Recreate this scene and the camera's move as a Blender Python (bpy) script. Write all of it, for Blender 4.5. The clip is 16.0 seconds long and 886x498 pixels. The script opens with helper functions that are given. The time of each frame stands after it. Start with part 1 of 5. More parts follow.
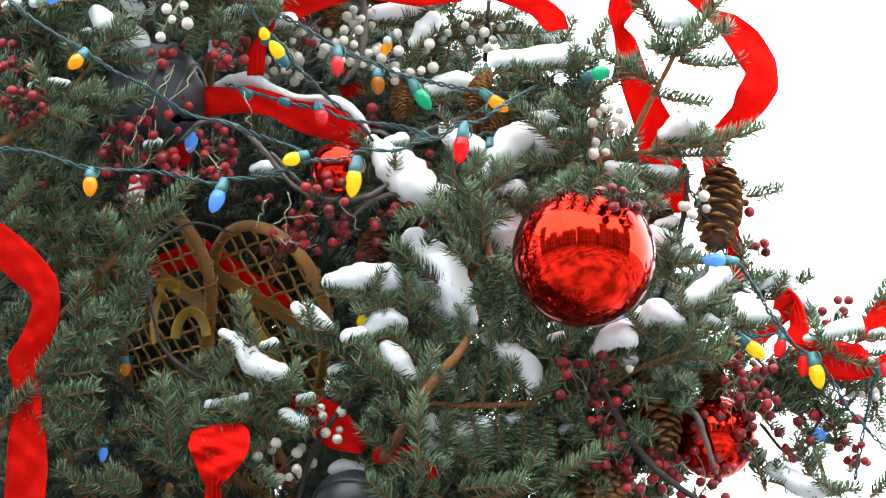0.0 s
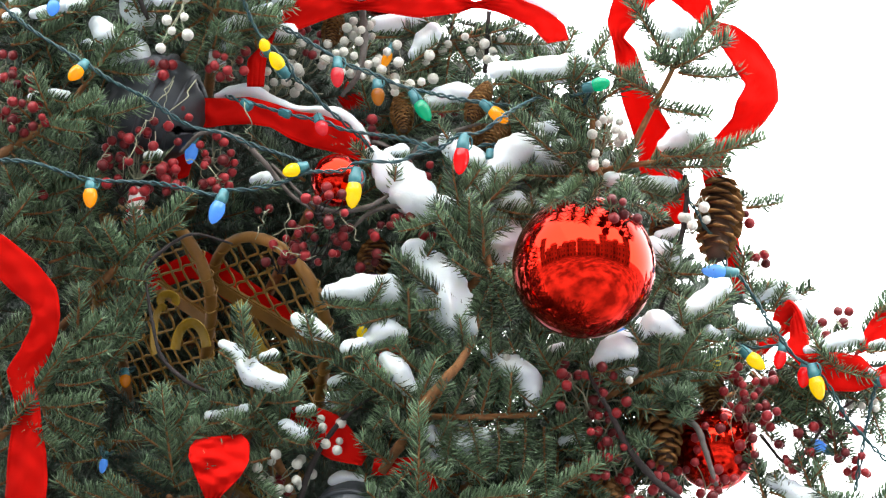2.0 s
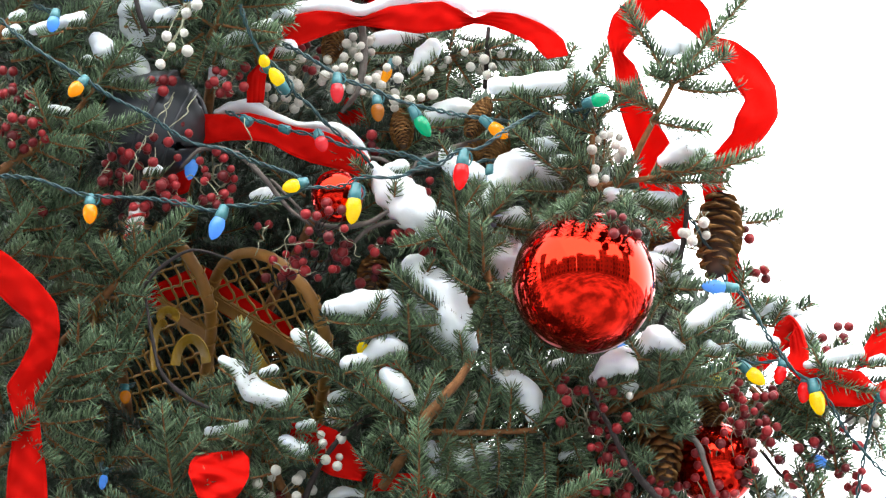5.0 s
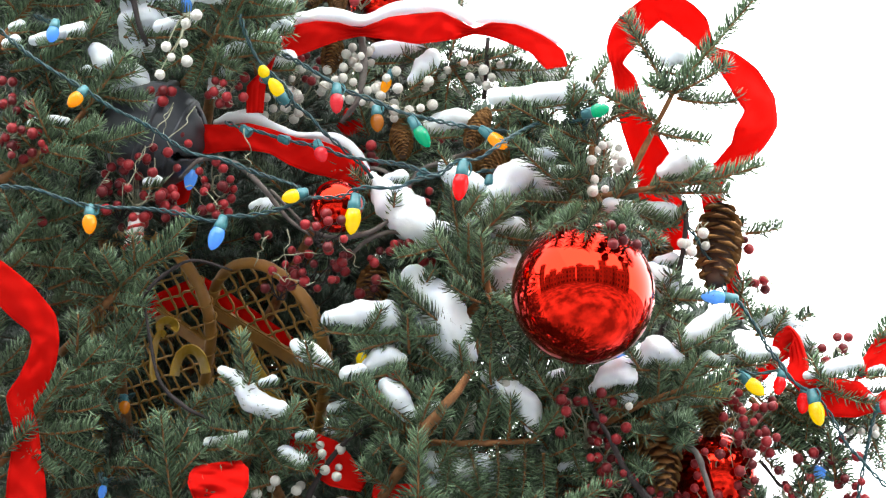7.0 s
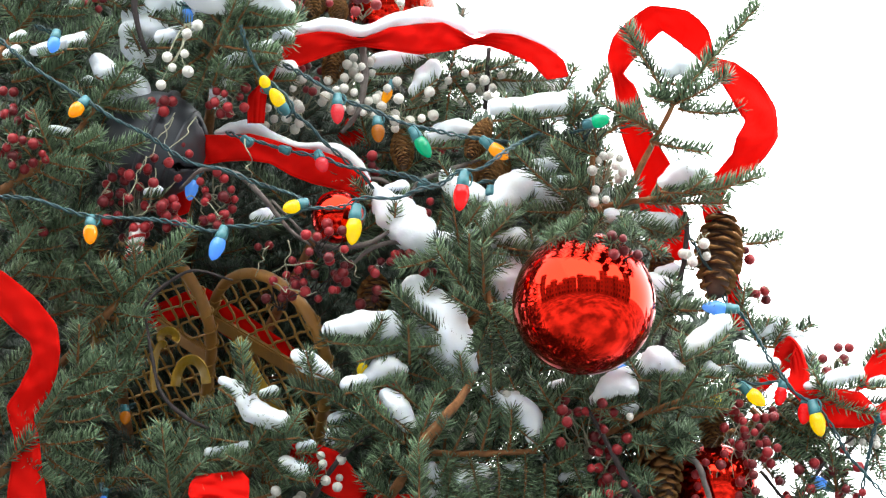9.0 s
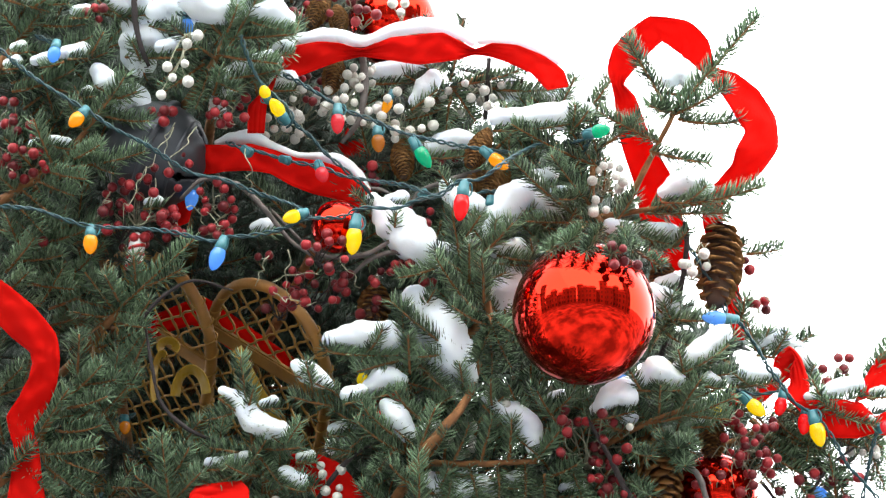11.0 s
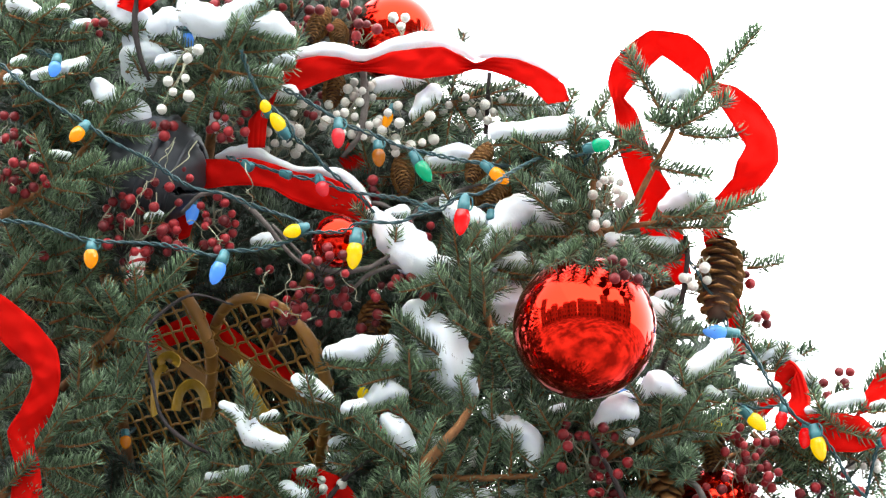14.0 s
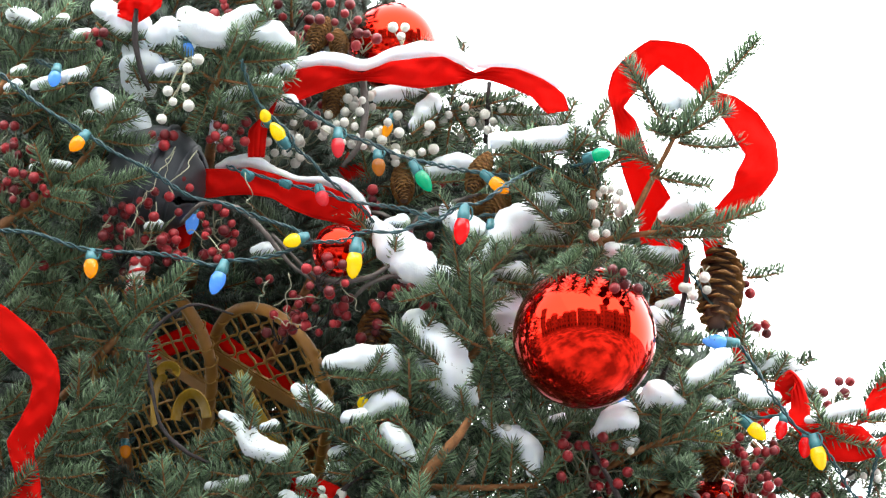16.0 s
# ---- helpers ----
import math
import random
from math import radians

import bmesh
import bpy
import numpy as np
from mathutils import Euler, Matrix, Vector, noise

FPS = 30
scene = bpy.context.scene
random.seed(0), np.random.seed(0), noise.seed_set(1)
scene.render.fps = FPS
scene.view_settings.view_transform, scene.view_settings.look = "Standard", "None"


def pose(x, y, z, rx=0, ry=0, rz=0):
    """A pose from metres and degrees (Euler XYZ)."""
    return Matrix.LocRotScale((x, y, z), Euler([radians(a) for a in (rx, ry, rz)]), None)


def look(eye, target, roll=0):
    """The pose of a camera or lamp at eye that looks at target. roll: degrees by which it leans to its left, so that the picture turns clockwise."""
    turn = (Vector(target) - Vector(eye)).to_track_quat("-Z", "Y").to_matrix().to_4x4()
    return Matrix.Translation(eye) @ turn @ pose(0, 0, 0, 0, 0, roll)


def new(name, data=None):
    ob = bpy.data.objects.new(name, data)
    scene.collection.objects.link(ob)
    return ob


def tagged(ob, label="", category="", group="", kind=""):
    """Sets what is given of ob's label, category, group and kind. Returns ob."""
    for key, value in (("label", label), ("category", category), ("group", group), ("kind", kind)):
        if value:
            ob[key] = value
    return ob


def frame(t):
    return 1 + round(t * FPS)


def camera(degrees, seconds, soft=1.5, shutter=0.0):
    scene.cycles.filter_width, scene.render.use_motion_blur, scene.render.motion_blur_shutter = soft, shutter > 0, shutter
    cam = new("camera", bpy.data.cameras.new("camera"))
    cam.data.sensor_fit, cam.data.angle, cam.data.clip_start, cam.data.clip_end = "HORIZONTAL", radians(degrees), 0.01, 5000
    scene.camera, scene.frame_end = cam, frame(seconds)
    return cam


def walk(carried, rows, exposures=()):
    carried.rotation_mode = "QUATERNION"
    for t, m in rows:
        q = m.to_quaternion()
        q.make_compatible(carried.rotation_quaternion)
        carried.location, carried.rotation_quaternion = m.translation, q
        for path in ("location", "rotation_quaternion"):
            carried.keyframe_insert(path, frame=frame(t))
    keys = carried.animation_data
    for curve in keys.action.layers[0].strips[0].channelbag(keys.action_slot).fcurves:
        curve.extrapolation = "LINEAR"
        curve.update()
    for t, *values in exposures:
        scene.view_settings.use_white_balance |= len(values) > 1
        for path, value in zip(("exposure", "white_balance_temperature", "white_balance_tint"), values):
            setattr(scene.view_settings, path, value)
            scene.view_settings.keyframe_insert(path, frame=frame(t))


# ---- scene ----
FOV = 20.0
LENS_D = 0.784 / math.tan(radians(FOV / 2))   # metres at which one millimetre of the tree's face fills 1/1568 of the view
EYE = Vector((0.0, 0.0, 1.6))
PITCH = radians(25.0)
AHEAD = Vector((0, math.cos(PITCH), math.sin(PITCH)))
RIGHT = Vector((1, 0, 0))
RISE = Vector((0, -math.sin(PITCH), math.cos(PITCH)))

cam = camera(FOV, 16.0, soft=1.3)
# seconds, then how far the tree slips right and down (mm) as the head tilts up, and the lean in degrees
TILT = (
    (0.0, 0.00, 0.00, 0.000),
    (0.5, 0.18, 4.68, 0.015),
    (1.0, 0.40, 9.77, 0.019),
    (1.5, 0.32, 14.99, 0.027),
    (2.0, -0.01, 19.86, 0.005),
    (2.5, -0.13, 23.81, -0.045),
    (3.0, -0.32, 28.64, -0.088),
    (3.5, -0.75, 33.27, -0.064),
    (4.0, -0.21, 38.20, -0.051),
    (6.5, -0.22, 61.07, -0.060),
    (7.0, -1.27, 65.91, -0.045),
    (7.5, -0.13, 70.50, -0.050),
    (8.0, -0.11, 75.07, -0.024),
    (8.5, 0.04, 79.37, -0.019),
    (9.0, 0.21, 84.29, -0.013),
    (11.5, 0.23, 106.43, 0.017),
    (12.0, 0.91, 110.49, -0.003),
    (12.5, 0.73, 113.85, -0.031),
    (13.0, 1.45, 120.25, 0.043),
    (13.5, 1.27, 123.44, 0.045),
    (14.0, 1.26, 127.23, -0.019),
    (14.5, 1.52, 131.71, -0.036),
    (15.0, 1.43, 136.15, -0.023),
    (15.5, 1.26, 139.62, -0.023),
    (16.0, 0.99, 144.23, -0.025),
)
rows = []
for t, dx, dy, lean in TILT:
    aim = AHEAD + RISE * (dy / 1000 / LENS_D) - RIGHT * (dx / 1000 / LENS_D)
    rows.append((t, look(EYE, EYE + aim, lean)))
walk(cam, rows, exposures=((0.0, 1.24), (16.0, 1.24)))

# ---- world and sun: bright overcast snow day ----
SUN_EL, SUN_ROT = radians(36), radians(128)
world = bpy.data.worlds.new("overcast_sky")
scene.world = world
world.use_nodes = True
wn, wl = world.node_tree.nodes, world.node_tree.links
wn.clear()
w_out = wn.new("ShaderNodeOutputWorld")
w_sky = wn.new("ShaderNodeTexSky")
w_sky.sky_type, w_sky.sun_disc = 'NISHITA', False
w_sky.sun_elevation, w_sky.sun_rotation = SUN_EL, SUN_ROT
w_bg1 = wn.new("ShaderNodeBackground")
w_bg1.inputs["Strength"].default_value = 0.10
w_bg2 = wn.new("ShaderNodeBackground")      # the cloud layer that covers the sky
w_bg2.inputs["Color"].default_value = (0.97, 0.985, 1.0, 1)
w_bg2.inputs["Strength"].default_value = 3.3
w_mix = wn.new("ShaderNodeMixShader")
w_mix.inputs[0].default_value = 0.88
wl.new(w_sky.outputs[0], w_bg1.inputs["Color"])
wl.new(w_bg1.outputs[0], w_mix.inputs[1])
wl.new(w_bg2.outputs[0], w_mix.inputs[2])
wl.new(w_mix.outputs[0], w_out.inputs["Surface"])

sun_data = bpy.data.lights.new("sun", 'SUN')
sun_data.energy, sun_data.angle, sun_data.color = 1.3, radians(140), (1.0, 0.985, 0.965)
sun = new("sun", sun_data)
sun.matrix_world = look((0, 0, 20), (-0.65 * 20, 0.5 * 20, 20 - 0.6 * 20))


# ---- materials ----
def material(name, color, rough=0.6, metal=0.0, vary=0.25, scale=60.0, bump=0.2, bump_scale=200.0, island=0.0,
             per_object=0.0, spec=0.5, coat=0.0, sheen=0.0, trans=0.0, sss=0.0, tint=None, bump_d=0.002):
    """A procedural surface: colour varied at two scales, by island or by object, with fine relief."""
    m = bpy.data.materials.new(name)
    m.use_nodes = True
    n, l = m.node_tree.nodes, m.node_tree.links
    b = n["Principled BSDF"]
    b.inputs["Roughness"].default_value = rough
    b.inputs["Metallic"].default_value = metal
    b.inputs["Specular IOR Level"].default_value = spec
    b.inputs["Coat Weight"].default_value = coat
    b.inputs["Coat Roughness"].default_value = 0.1
    b.inputs["Sheen Weight"].default_value = sheen
    b.inputs["Sheen Roughness"].default_value = 0.4
    b.inputs["Transmission Weight"].default_value = trans
    b.inputs["Subsurface Weight"].default_value = sss
    b.inputs["Subsurface Radius"].default_value = (0.02, 0.02, 0.025)
    tc = n.new("ShaderNodeTexCoord")
    big = n.new("ShaderNodeTexNoise")
    big.inputs["Scale"].default_value = scale
    big.inputs["Detail"].default_value = 4
    l.new(tc.outputs["Object"], big.inputs["Vector"])
    fine = n.new("ShaderNodeTexNoise")
    fine.inputs["Scale"].default_value = bump_scale
    fine.inputs["Detail"].default_value = 3
    l.new(tc.outputs["Object"], fine.inputs["Vector"])
    ramp = n.new("ShaderNodeMix")
    ramp.data_type = 'RGBA'
    dark = [c * (1 - vary) for c in color]
    light = list(tint) if tint else [min(1, c * (1 + vary)) for c in color]
    ramp.inputs[6].default_value = (*dark, 1)
    ramp.inputs[7].default_value = (*light, 1)
    add = n.new("ShaderNodeMath")
    add.operation = 'MULTIPLY_ADD'
    l.new(big.outputs["Fac"], add.inputs[0])
    add.inputs[1].default_value = 1.6
    add.inputs[2].default_value = -0.3
    last = add
    for amount, kind in ((island, "geo"), (per_object, "ob")):
        if amount:
            src = n.new("ShaderNodeNewGeometry" if kind == "geo" else "ShaderNodeObjectInfo")
            more = n.new("ShaderNodeMath")
            more.operation = 'MULTIPLY_ADD'
            l.new(src.outputs["Random Per Island" if kind == "geo" else "Random"], more.inputs[0])
            more.inputs[1].default_value = amount
            l.new(last.outputs[0], more.inputs[2])
            down = n.new("ShaderNodeMath")
            down.operation = 'SUBTRACT'
            l.new(more.outputs[0], down.inputs[0])
            down.inputs[1].default_value = amount / 2
            last = down
    last.use_clamp = True
    l.new(last.outputs[0], ramp.inputs[0])
    l.new(ramp.outputs[2], b.inputs["Base Color"])
    if bump:
        bp = n.new("ShaderNodeBump")
        bp.inputs["Strength"].default_value = bump
        bp.inputs["Distance"].default_value = bump_d
        l.new(fine.outputs["Fac"], bp.inputs["Height"])
        l.new(bp.outputs["Normal"], b.inputs["Normal"])
    return m


M_NEEDLE = material("spruce_needle", (0.036, 0.082, 0.034), 0.38, vary=0.65, scale=12, bump=0, island=1.4, per_object=0.5,
                    tint=(0.170, 0.265, 0.145), spec=0.32)
# needle colour darkened to stand in for the shade deep in the crown
M_NEEDLE_SHADED = material("shaded_spruce_needle", (0.019, 0.039, 0.021), 0.5, vary=0.5, scale=8, bump=0, island=0.8)
# darker copy of the bark, with the shade among inner twigs in its colour
M_BARK_SHADED = material("shaded_bark", (0.07, 0.05, 0.035), 0.9, vary=0.4, scale=60, bump=0)
M_BARK = material("spruce_bark", (0.21, 0.092, 0.030), 0.85, vary=0.45, scale=90, bump=0.8, bump_scale=500)
M_TRUNK = material("trunk_bark", (0.09, 0.07, 0.055), 0.9, vary=0.5, scale=20, bump=1.0, bump_scale=60, bump_d=0.02)
M_SNOW = material("snow", (0.84, 0.915, 0.965), 0.75, vary=0.03, scale=25, bump=0.35, bump_scale=260, sss=0.4, spec=0.3)
M_VELVET = material("red_velvet", (0.74, 0.008, 0.005), 0.9, vary=0.16, scale=14, bump=0.25, bump_scale=700, sheen=0.04,
                    tint=(0.85, 0.012, 0.007), spec=0.06)
M_GOLD_RIBBON = material("gold_ribbon", (0.33, 0.20, 0.014), 0.4, vary=0.3, scale=20, bump=0.1)
M_RED_MIRROR = material("red_mirror_glass", (0.70, 0.018, 0.008), 0.03, metal=1.0, vary=0.04, scale=6, bump=0.02, bump_scale=30, coat=0.0)
M_CAP = material("cap_metal", (0.5, 0.08, 0.04), 0.35, metal=1.0, vary=0.2)
M_BELL = material("dark_bell_metal", (0.044, 0.052, 0.060), 0.40, metal=0.3, vary=0.35, scale=16, bump=0.15, bump_scale=120)
M_RED_BERRY = material("red_berry", (0.15, 0.010, 0.013), 0.34, vary=0.5, scale=90, bump=0.25, bump_scale=300, per_object=1.1,
                       tint=(0.29, 0.018, 0.022), spec=0.3)
M_WHITE_BERRY = material("white_berry", (0.56, 0.56, 0.50), 0.55, vary=0.2, scale=120, bump=0.4, bump_scale=400, per_object=0.6)
M_STEM = material("dark_stem", (0.022, 0.016, 0.015), 0.8, vary=0.5, scale=60, bump=0.7, bump_scale=400)
M_GREY_STEM = material("grey_stem", (0.11, 0.095, 0.085), 0.8, vary=0.5, scale=60, bump=0.7, bump_scale=400)
M_FINE_STEM = material("fine_green_stem", (0.26, 0.27, 0.18), 0.6, vary=0.4)
M_WIRE = material("teal_cable", (0.008, 0.044, 0.050), 0.4, vary=0.3, bump=0.1)
M_SOCKET = material("teal_socket", (0.03, 0.15, 0.17), 0.4, vary=0.25, scale=80)
M_CONE = material("pine_cone_scale", (0.23, 0.10, 0.028), 0.8, vary=0.5, scale=70, bump=0.5, bump_scale=400, island=0.5, per_object=0.5,
                  tint=(0.34, 0.17, 0.055), spec=0.2)
M_CONE_DARK = material("pine_cone_core", (0.06, 0.03, 0.015), 0.85, vary=0.4)
M_WOOD = material("varnished_ash", (0.29, 0.135, 0.022), 0.5, vary=0.4, scale=18, bump=0.3, bump_scale=120, coat=0.1)
M_RAWHIDE = material("rawhide_lacing", (0.30, 0.16, 0.028), 0.6, vary=0.35, scale=40, bump=0.3)
M_CANDY_W = material("candy_white", (0.7, 0.68, 0.66), 0.35, vary=0.1)
M_CANDY_R = material("candy_red", (0.5, 0.02, 0.02), 0.35, vary=0.2)


def let_light_through(m, color, amount):
    """Thin cloth or plastic: part of the light passes and scatters."""
    n, l = m.node_tree.nodes, m.node_tree.links
    tr, mx = n.new("ShaderNodeBsdfTranslucent"), n.new("ShaderNodeMixShader")
    tr.inputs["Color"].default_value = (*color, 1)
    mx.inputs[0].default_value = amount
    l.new(n["Principled BSDF"].outputs[0], mx.inputs[1])
    l.new(tr.outputs[0], mx.inputs[2])
    l.new(mx.outputs[0], n["Material Output"].inputs["Surface"])


let_light_through(M_VELVET, (0.85, 0.010, 0.006), 0.32)
let_light_through(M_SNOW, (0.93, 0.95, 0.97), 0.25)


def bulb_material(name, color):
    m = material(name, color, 0.14, vary=0.15, scale=60, bump=0, trans=0.25, coat=0.5)
    m.node_tree.nodes["Principled BSDF"].inputs["Emission Color"].default_value = (*color, 1)
    m.node_tree.nodes["Principled BSDF"].inputs["Emission Strength"].default_value = 0.25
    let_light_through(m, [min(1, c * 1.15) for c in color], 0.5)
    return m


BULB = {
    "yellow": bulb_material("yellow_bulb", (0.78, 0.60, 0.006)),
    "orange": bulb_material("orange_bulb", (0.80, 0.36, 0.005)),
    "amber": bulb_material("amber_bulb", (0.38, 0.14, 0.01)),
    "red": bulb_material("red_bulb", (0.72, 0.006, 0.008)),
    "pink": bulb_material("pink_red_bulb", (0.62, 0.035, 0.05)),
    "blue": bulb_material("blue_bulb", (0.12, 0.36, 0.82)),
    "green": bulb_material("green_bulb", (0.0, 0.38, 0.19)),
}


# ---- building helpers ----
def at(x, y, d=0.0):
    """A spot of the tree's face: x mm to the right, y mm down, d mm nearer to the street than its middle."""
    z = LENS_D - d / 1000
    k = z / LENS_D / 1000
    return EYE + AHEAD * z + RIGHT * ((x - 784) * k) + RISE * ((441 - y) * k)


def raw_mesh(name, verts, tris):
    me = bpy.data.meshes.new(name)
    v = np.asarray(verts, dtype=np.float32).reshape(-1, 3)
    f = np.asarray(tris, dtype=np.int32).reshape(-1, 3)
    me.vertices.add(len(v))
    me.vertices.foreach_set("co", v.ravel())
    me.loops.add(f.size)
    me.loops.foreach_set("vertex_index", f.ravel())
    me.polygons.add(len(f))
    me.polygons.foreach_set("loop_start", np.arange(0, f.size, 3, dtype=np.int32))
    me.polygons.foreach_set("loop_total", np.full(len(f), 3, dtype=np.int32))
    me.update(calc_edges=True)
    return me


def poly_mesh(name, verts, faces, smooth=True):
    me = bpy.data.meshes.new(name)
    me.from_pydata([tuple(v) for v in verts], [], [tuple(f) for f in faces])
    me.validate()
    if smooth:
        me.polygons.foreach_set("use_smooth", [True] * len(me.polygons))
    me.update()
    return me


def bm_mesh(name, bm, smooth=True):
    me = bpy.data.meshes.new(name)
    bmesh.ops.recalc_face_normals(bm, faces=bm.faces[:])
    bm.to_mesh(me)
    bm.free()
    if smooth:
        me.polygons.foreach_set("use_smooth", [True] * len(me.polygons))
    return me


def thing(name, place, label, category, group="", kind=""):
    e = new(name)
    e.empty_display_size = 0.02
    e.location = place
    return tagged(e, label, category, group, kind)


def part(name, me, mat, parent, m=None, label=""):
    """One mesh object under a thing or a part. m: its pose in the parent's own space."""
    if not me.materials:
        me.materials.append(mat)
    ob = new(name, me)
    ob.parent = parent
    if m is not None:
        ob.matrix_basis = m
    return tagged(ob, label)


def smooth_path(pts, steps=6):
    """Catmull-Rom through rows of any width."""
    p = np.array(pts, dtype=float)
    p = np.vstack([2 * p[0] - p[1], p, 2 * p[-1] - p[-2]])
    out = []
    for i in range(1, len(p) - 2):
        for s in range(steps):
            t = s / steps
            out.append(0.5 * (2 * p[i] + (p[i + 1] - p[i - 1]) * t + (2 * p[i - 1] - 5 * p[i] + 4 * p[i + 1] - p[i + 2]) * t * t
                              + (3 * p[i] - p[i - 1] - 3 * p[i + 1] + p[i + 2]) * t ** 3))
    out.append(p[-2])
    return np.array(out)


def frames_along(pts):
    """Tangents and two normals along a line, carried without twist."""
    p = np.array(pts, dtype=float)
    tan = np.gradient(p, axis=0)
    tan /= np.linalg.norm(tan, axis=1)[:, None] + 1e-12
    n = np.cross(tan[0], (0, 0, 1.0))
    if np.linalg.norm(n) < 0.1:
        n = np.cross(tan[0], (1.0, 0, 0))
    ns = []
    for t in tan:
        n = n - t * np.dot(n, t)
        n /= np.linalg.norm(n) + 1e-12
        ns.append(n.copy())
    ns = np.array(ns)
    return tan, ns, np.cross(tan, ns)


def tube_data(pts, radii, seg=8, rough=0.0, rng=None):
    p = np.array(pts, dtype=float)
    r = np.broadcast_to(np.array(radii, dtype=float), (len(p),))
    _, n1, n2 = frames_along(p)
    a = np.linspace(0, 2 * np.pi, seg, endpoint=False)
    ring = np.cos(a)[None, :, None] * n1[:, None, :] + np.sin(a)[None, :, None] * n2[:, None, :]
    rr = r[:, None] * np.ones(seg)[None, :]
    if rough and rng is not None:
        rr = rr * (1 + rough * rng.standard_normal(rr.shape))
    v = (p[:, None, :] + ring * rr[:, :, None]).reshape(-1, 3)
    f = []
    for i in range(len(p) - 1):
        for j in range(seg):
            k = (j + 1) % seg
            a0, a1, b0, b1 = i * seg + j, i * seg + k, (i + 1) * seg + j, (i + 1) * seg + k
            f += [(a0, a1, b1), (a0, b1, b0)]
    for base, flip in ((0, True), ((len(p) - 1) * seg, False)):
        for j in range(1, seg - 1):
            f.append((base, base + j + 1, base + j) if flip else (base, base + j, base + j + 1))
    return v, np.array(f, dtype=np.int32)


def joined(pieces):
    vs, fs, k = [], [], 0
    for v, f in pieces:
        vs.append(np.asarray(v))
        fs.append(np.asarray(f) + k)
        k += len(v)
    return np.vstack(vs), np.vstack(fs)


def turn_to(direction, place=(0, 0, 0), roll=0.0, scale=1.0):
    """A pose whose own z axis points along direction."""
    q = Vector(direction).normalized().to_track_quat('Z', 'Y')
    return Matrix.Translation(place) @ q.to_matrix().to_4x4() @ Matrix.Rotation(roll, 4, 'Z') @ Matrix.Diagonal((scale, scale, scale, 1))


def lathe(profile, seg=24):
    """A turned form from (radius, height) rows."""
    v, f = [], []
    n = len(profile)
    for r, z in profile:
        for j in range(seg):
            a = 2 * math.pi * j / seg
            v.append((r * math.cos(a), r * math.sin(a), z))
    for i in range(n - 1):
        for j in range(seg):
            k = (j + 1) % seg
            f.append((i * seg + j, i * seg + k, (i + 1) * seg + k, (i + 1) * seg + j))
    f.append(tuple(range(seg))[::-1])
    f.append(tuple((n - 1) * seg + j for j in range(seg)))
    return v, f


# ---- ground and the street behind the viewer ----
def ground_sheet():
    n = 60
    s = np.sign(np.linspace(-1, 1, n)) * np.abs(np.linspace(-1, 1, n)) ** 3 * 1500
    v = [(x, y, 0.05 * noise.noise(Vector((x * 0.3, y * 0.3, 0)))) for y in s for x in s]
    f = [(j * n + i, j * n + i + 1, (j + 1) * n + i + 1, (j + 1) * n + i) for j in range(n - 1) for i in range(n - 1)]
    me = poly_mesh("ground", v, f)
    me.materials.append(M_GROUND)
    ob = new("ground", me)
    return tagged(ob, "trampled grey snow and slush on the square", "ground", kind="structure")


M_GROUND = material("trampled_snow", (0.06, 0.06, 0.065), 0.8, vary=0.3, scale=0.35, bump=0.6, bump_scale=6, bump_d=0.05, tint=(0.27, 0.27, 0.28))
def slush(m):
    """Patches of bare wet paving between trampled snow."""
    n, l = m.node_tree.nodes, m.node_tree.links
    mix = [k for k in n if k.bl_idname == "ShaderNodeMix"][0]
    tc, nz, cr = n.new("ShaderNodeTexCoord"), n.new("ShaderNodeTexNoise"), n.new("ShaderNodeValToRGB")
    nz.inputs["Scale"].default_value, nz.inputs["Detail"].default_value = 0.42, 7
    cr.color_ramp.elements[0].position, cr.color_ramp.elements[1].position = 0.40, 0.66
    l.new(tc.outputs["Object"], nz.inputs["Vector"])
    l.new(nz.outputs["Fac"], cr.inputs[0])
    l.new(cr.outputs[0], mix.inputs[0])


slush(M_GROUND)
M_FACADE = material("plaster_facade", (0.13, 0.11, 0.09), 0.85, vary=0.35, scale=1.5, bump=0.3, bump_scale=30, per_object=0.8)
M_GLASS = material("window_glass", (0.03, 0.035, 0.04), 0.08, vary=0.2, bump=0, spec=0.6)
M_ROOF = material("snowy_roof", (0.16, 0.14, 0.13), 0.8, vary=0.3, scale=2, bump=0.3)


def box_data(x0, y0, z0, x1, y1, z1):
    v = [(x, y, z) for z in (z0, z1) for y in (y0, y1) for x in (x0, x1)]
    f = [(0, 2, 3, 1), (4, 5, 7, 6), (0, 1, 5, 4), (2, 6, 7, 3), (0, 4, 6, 2), (1, 3, 7, 5)]
    return v, f


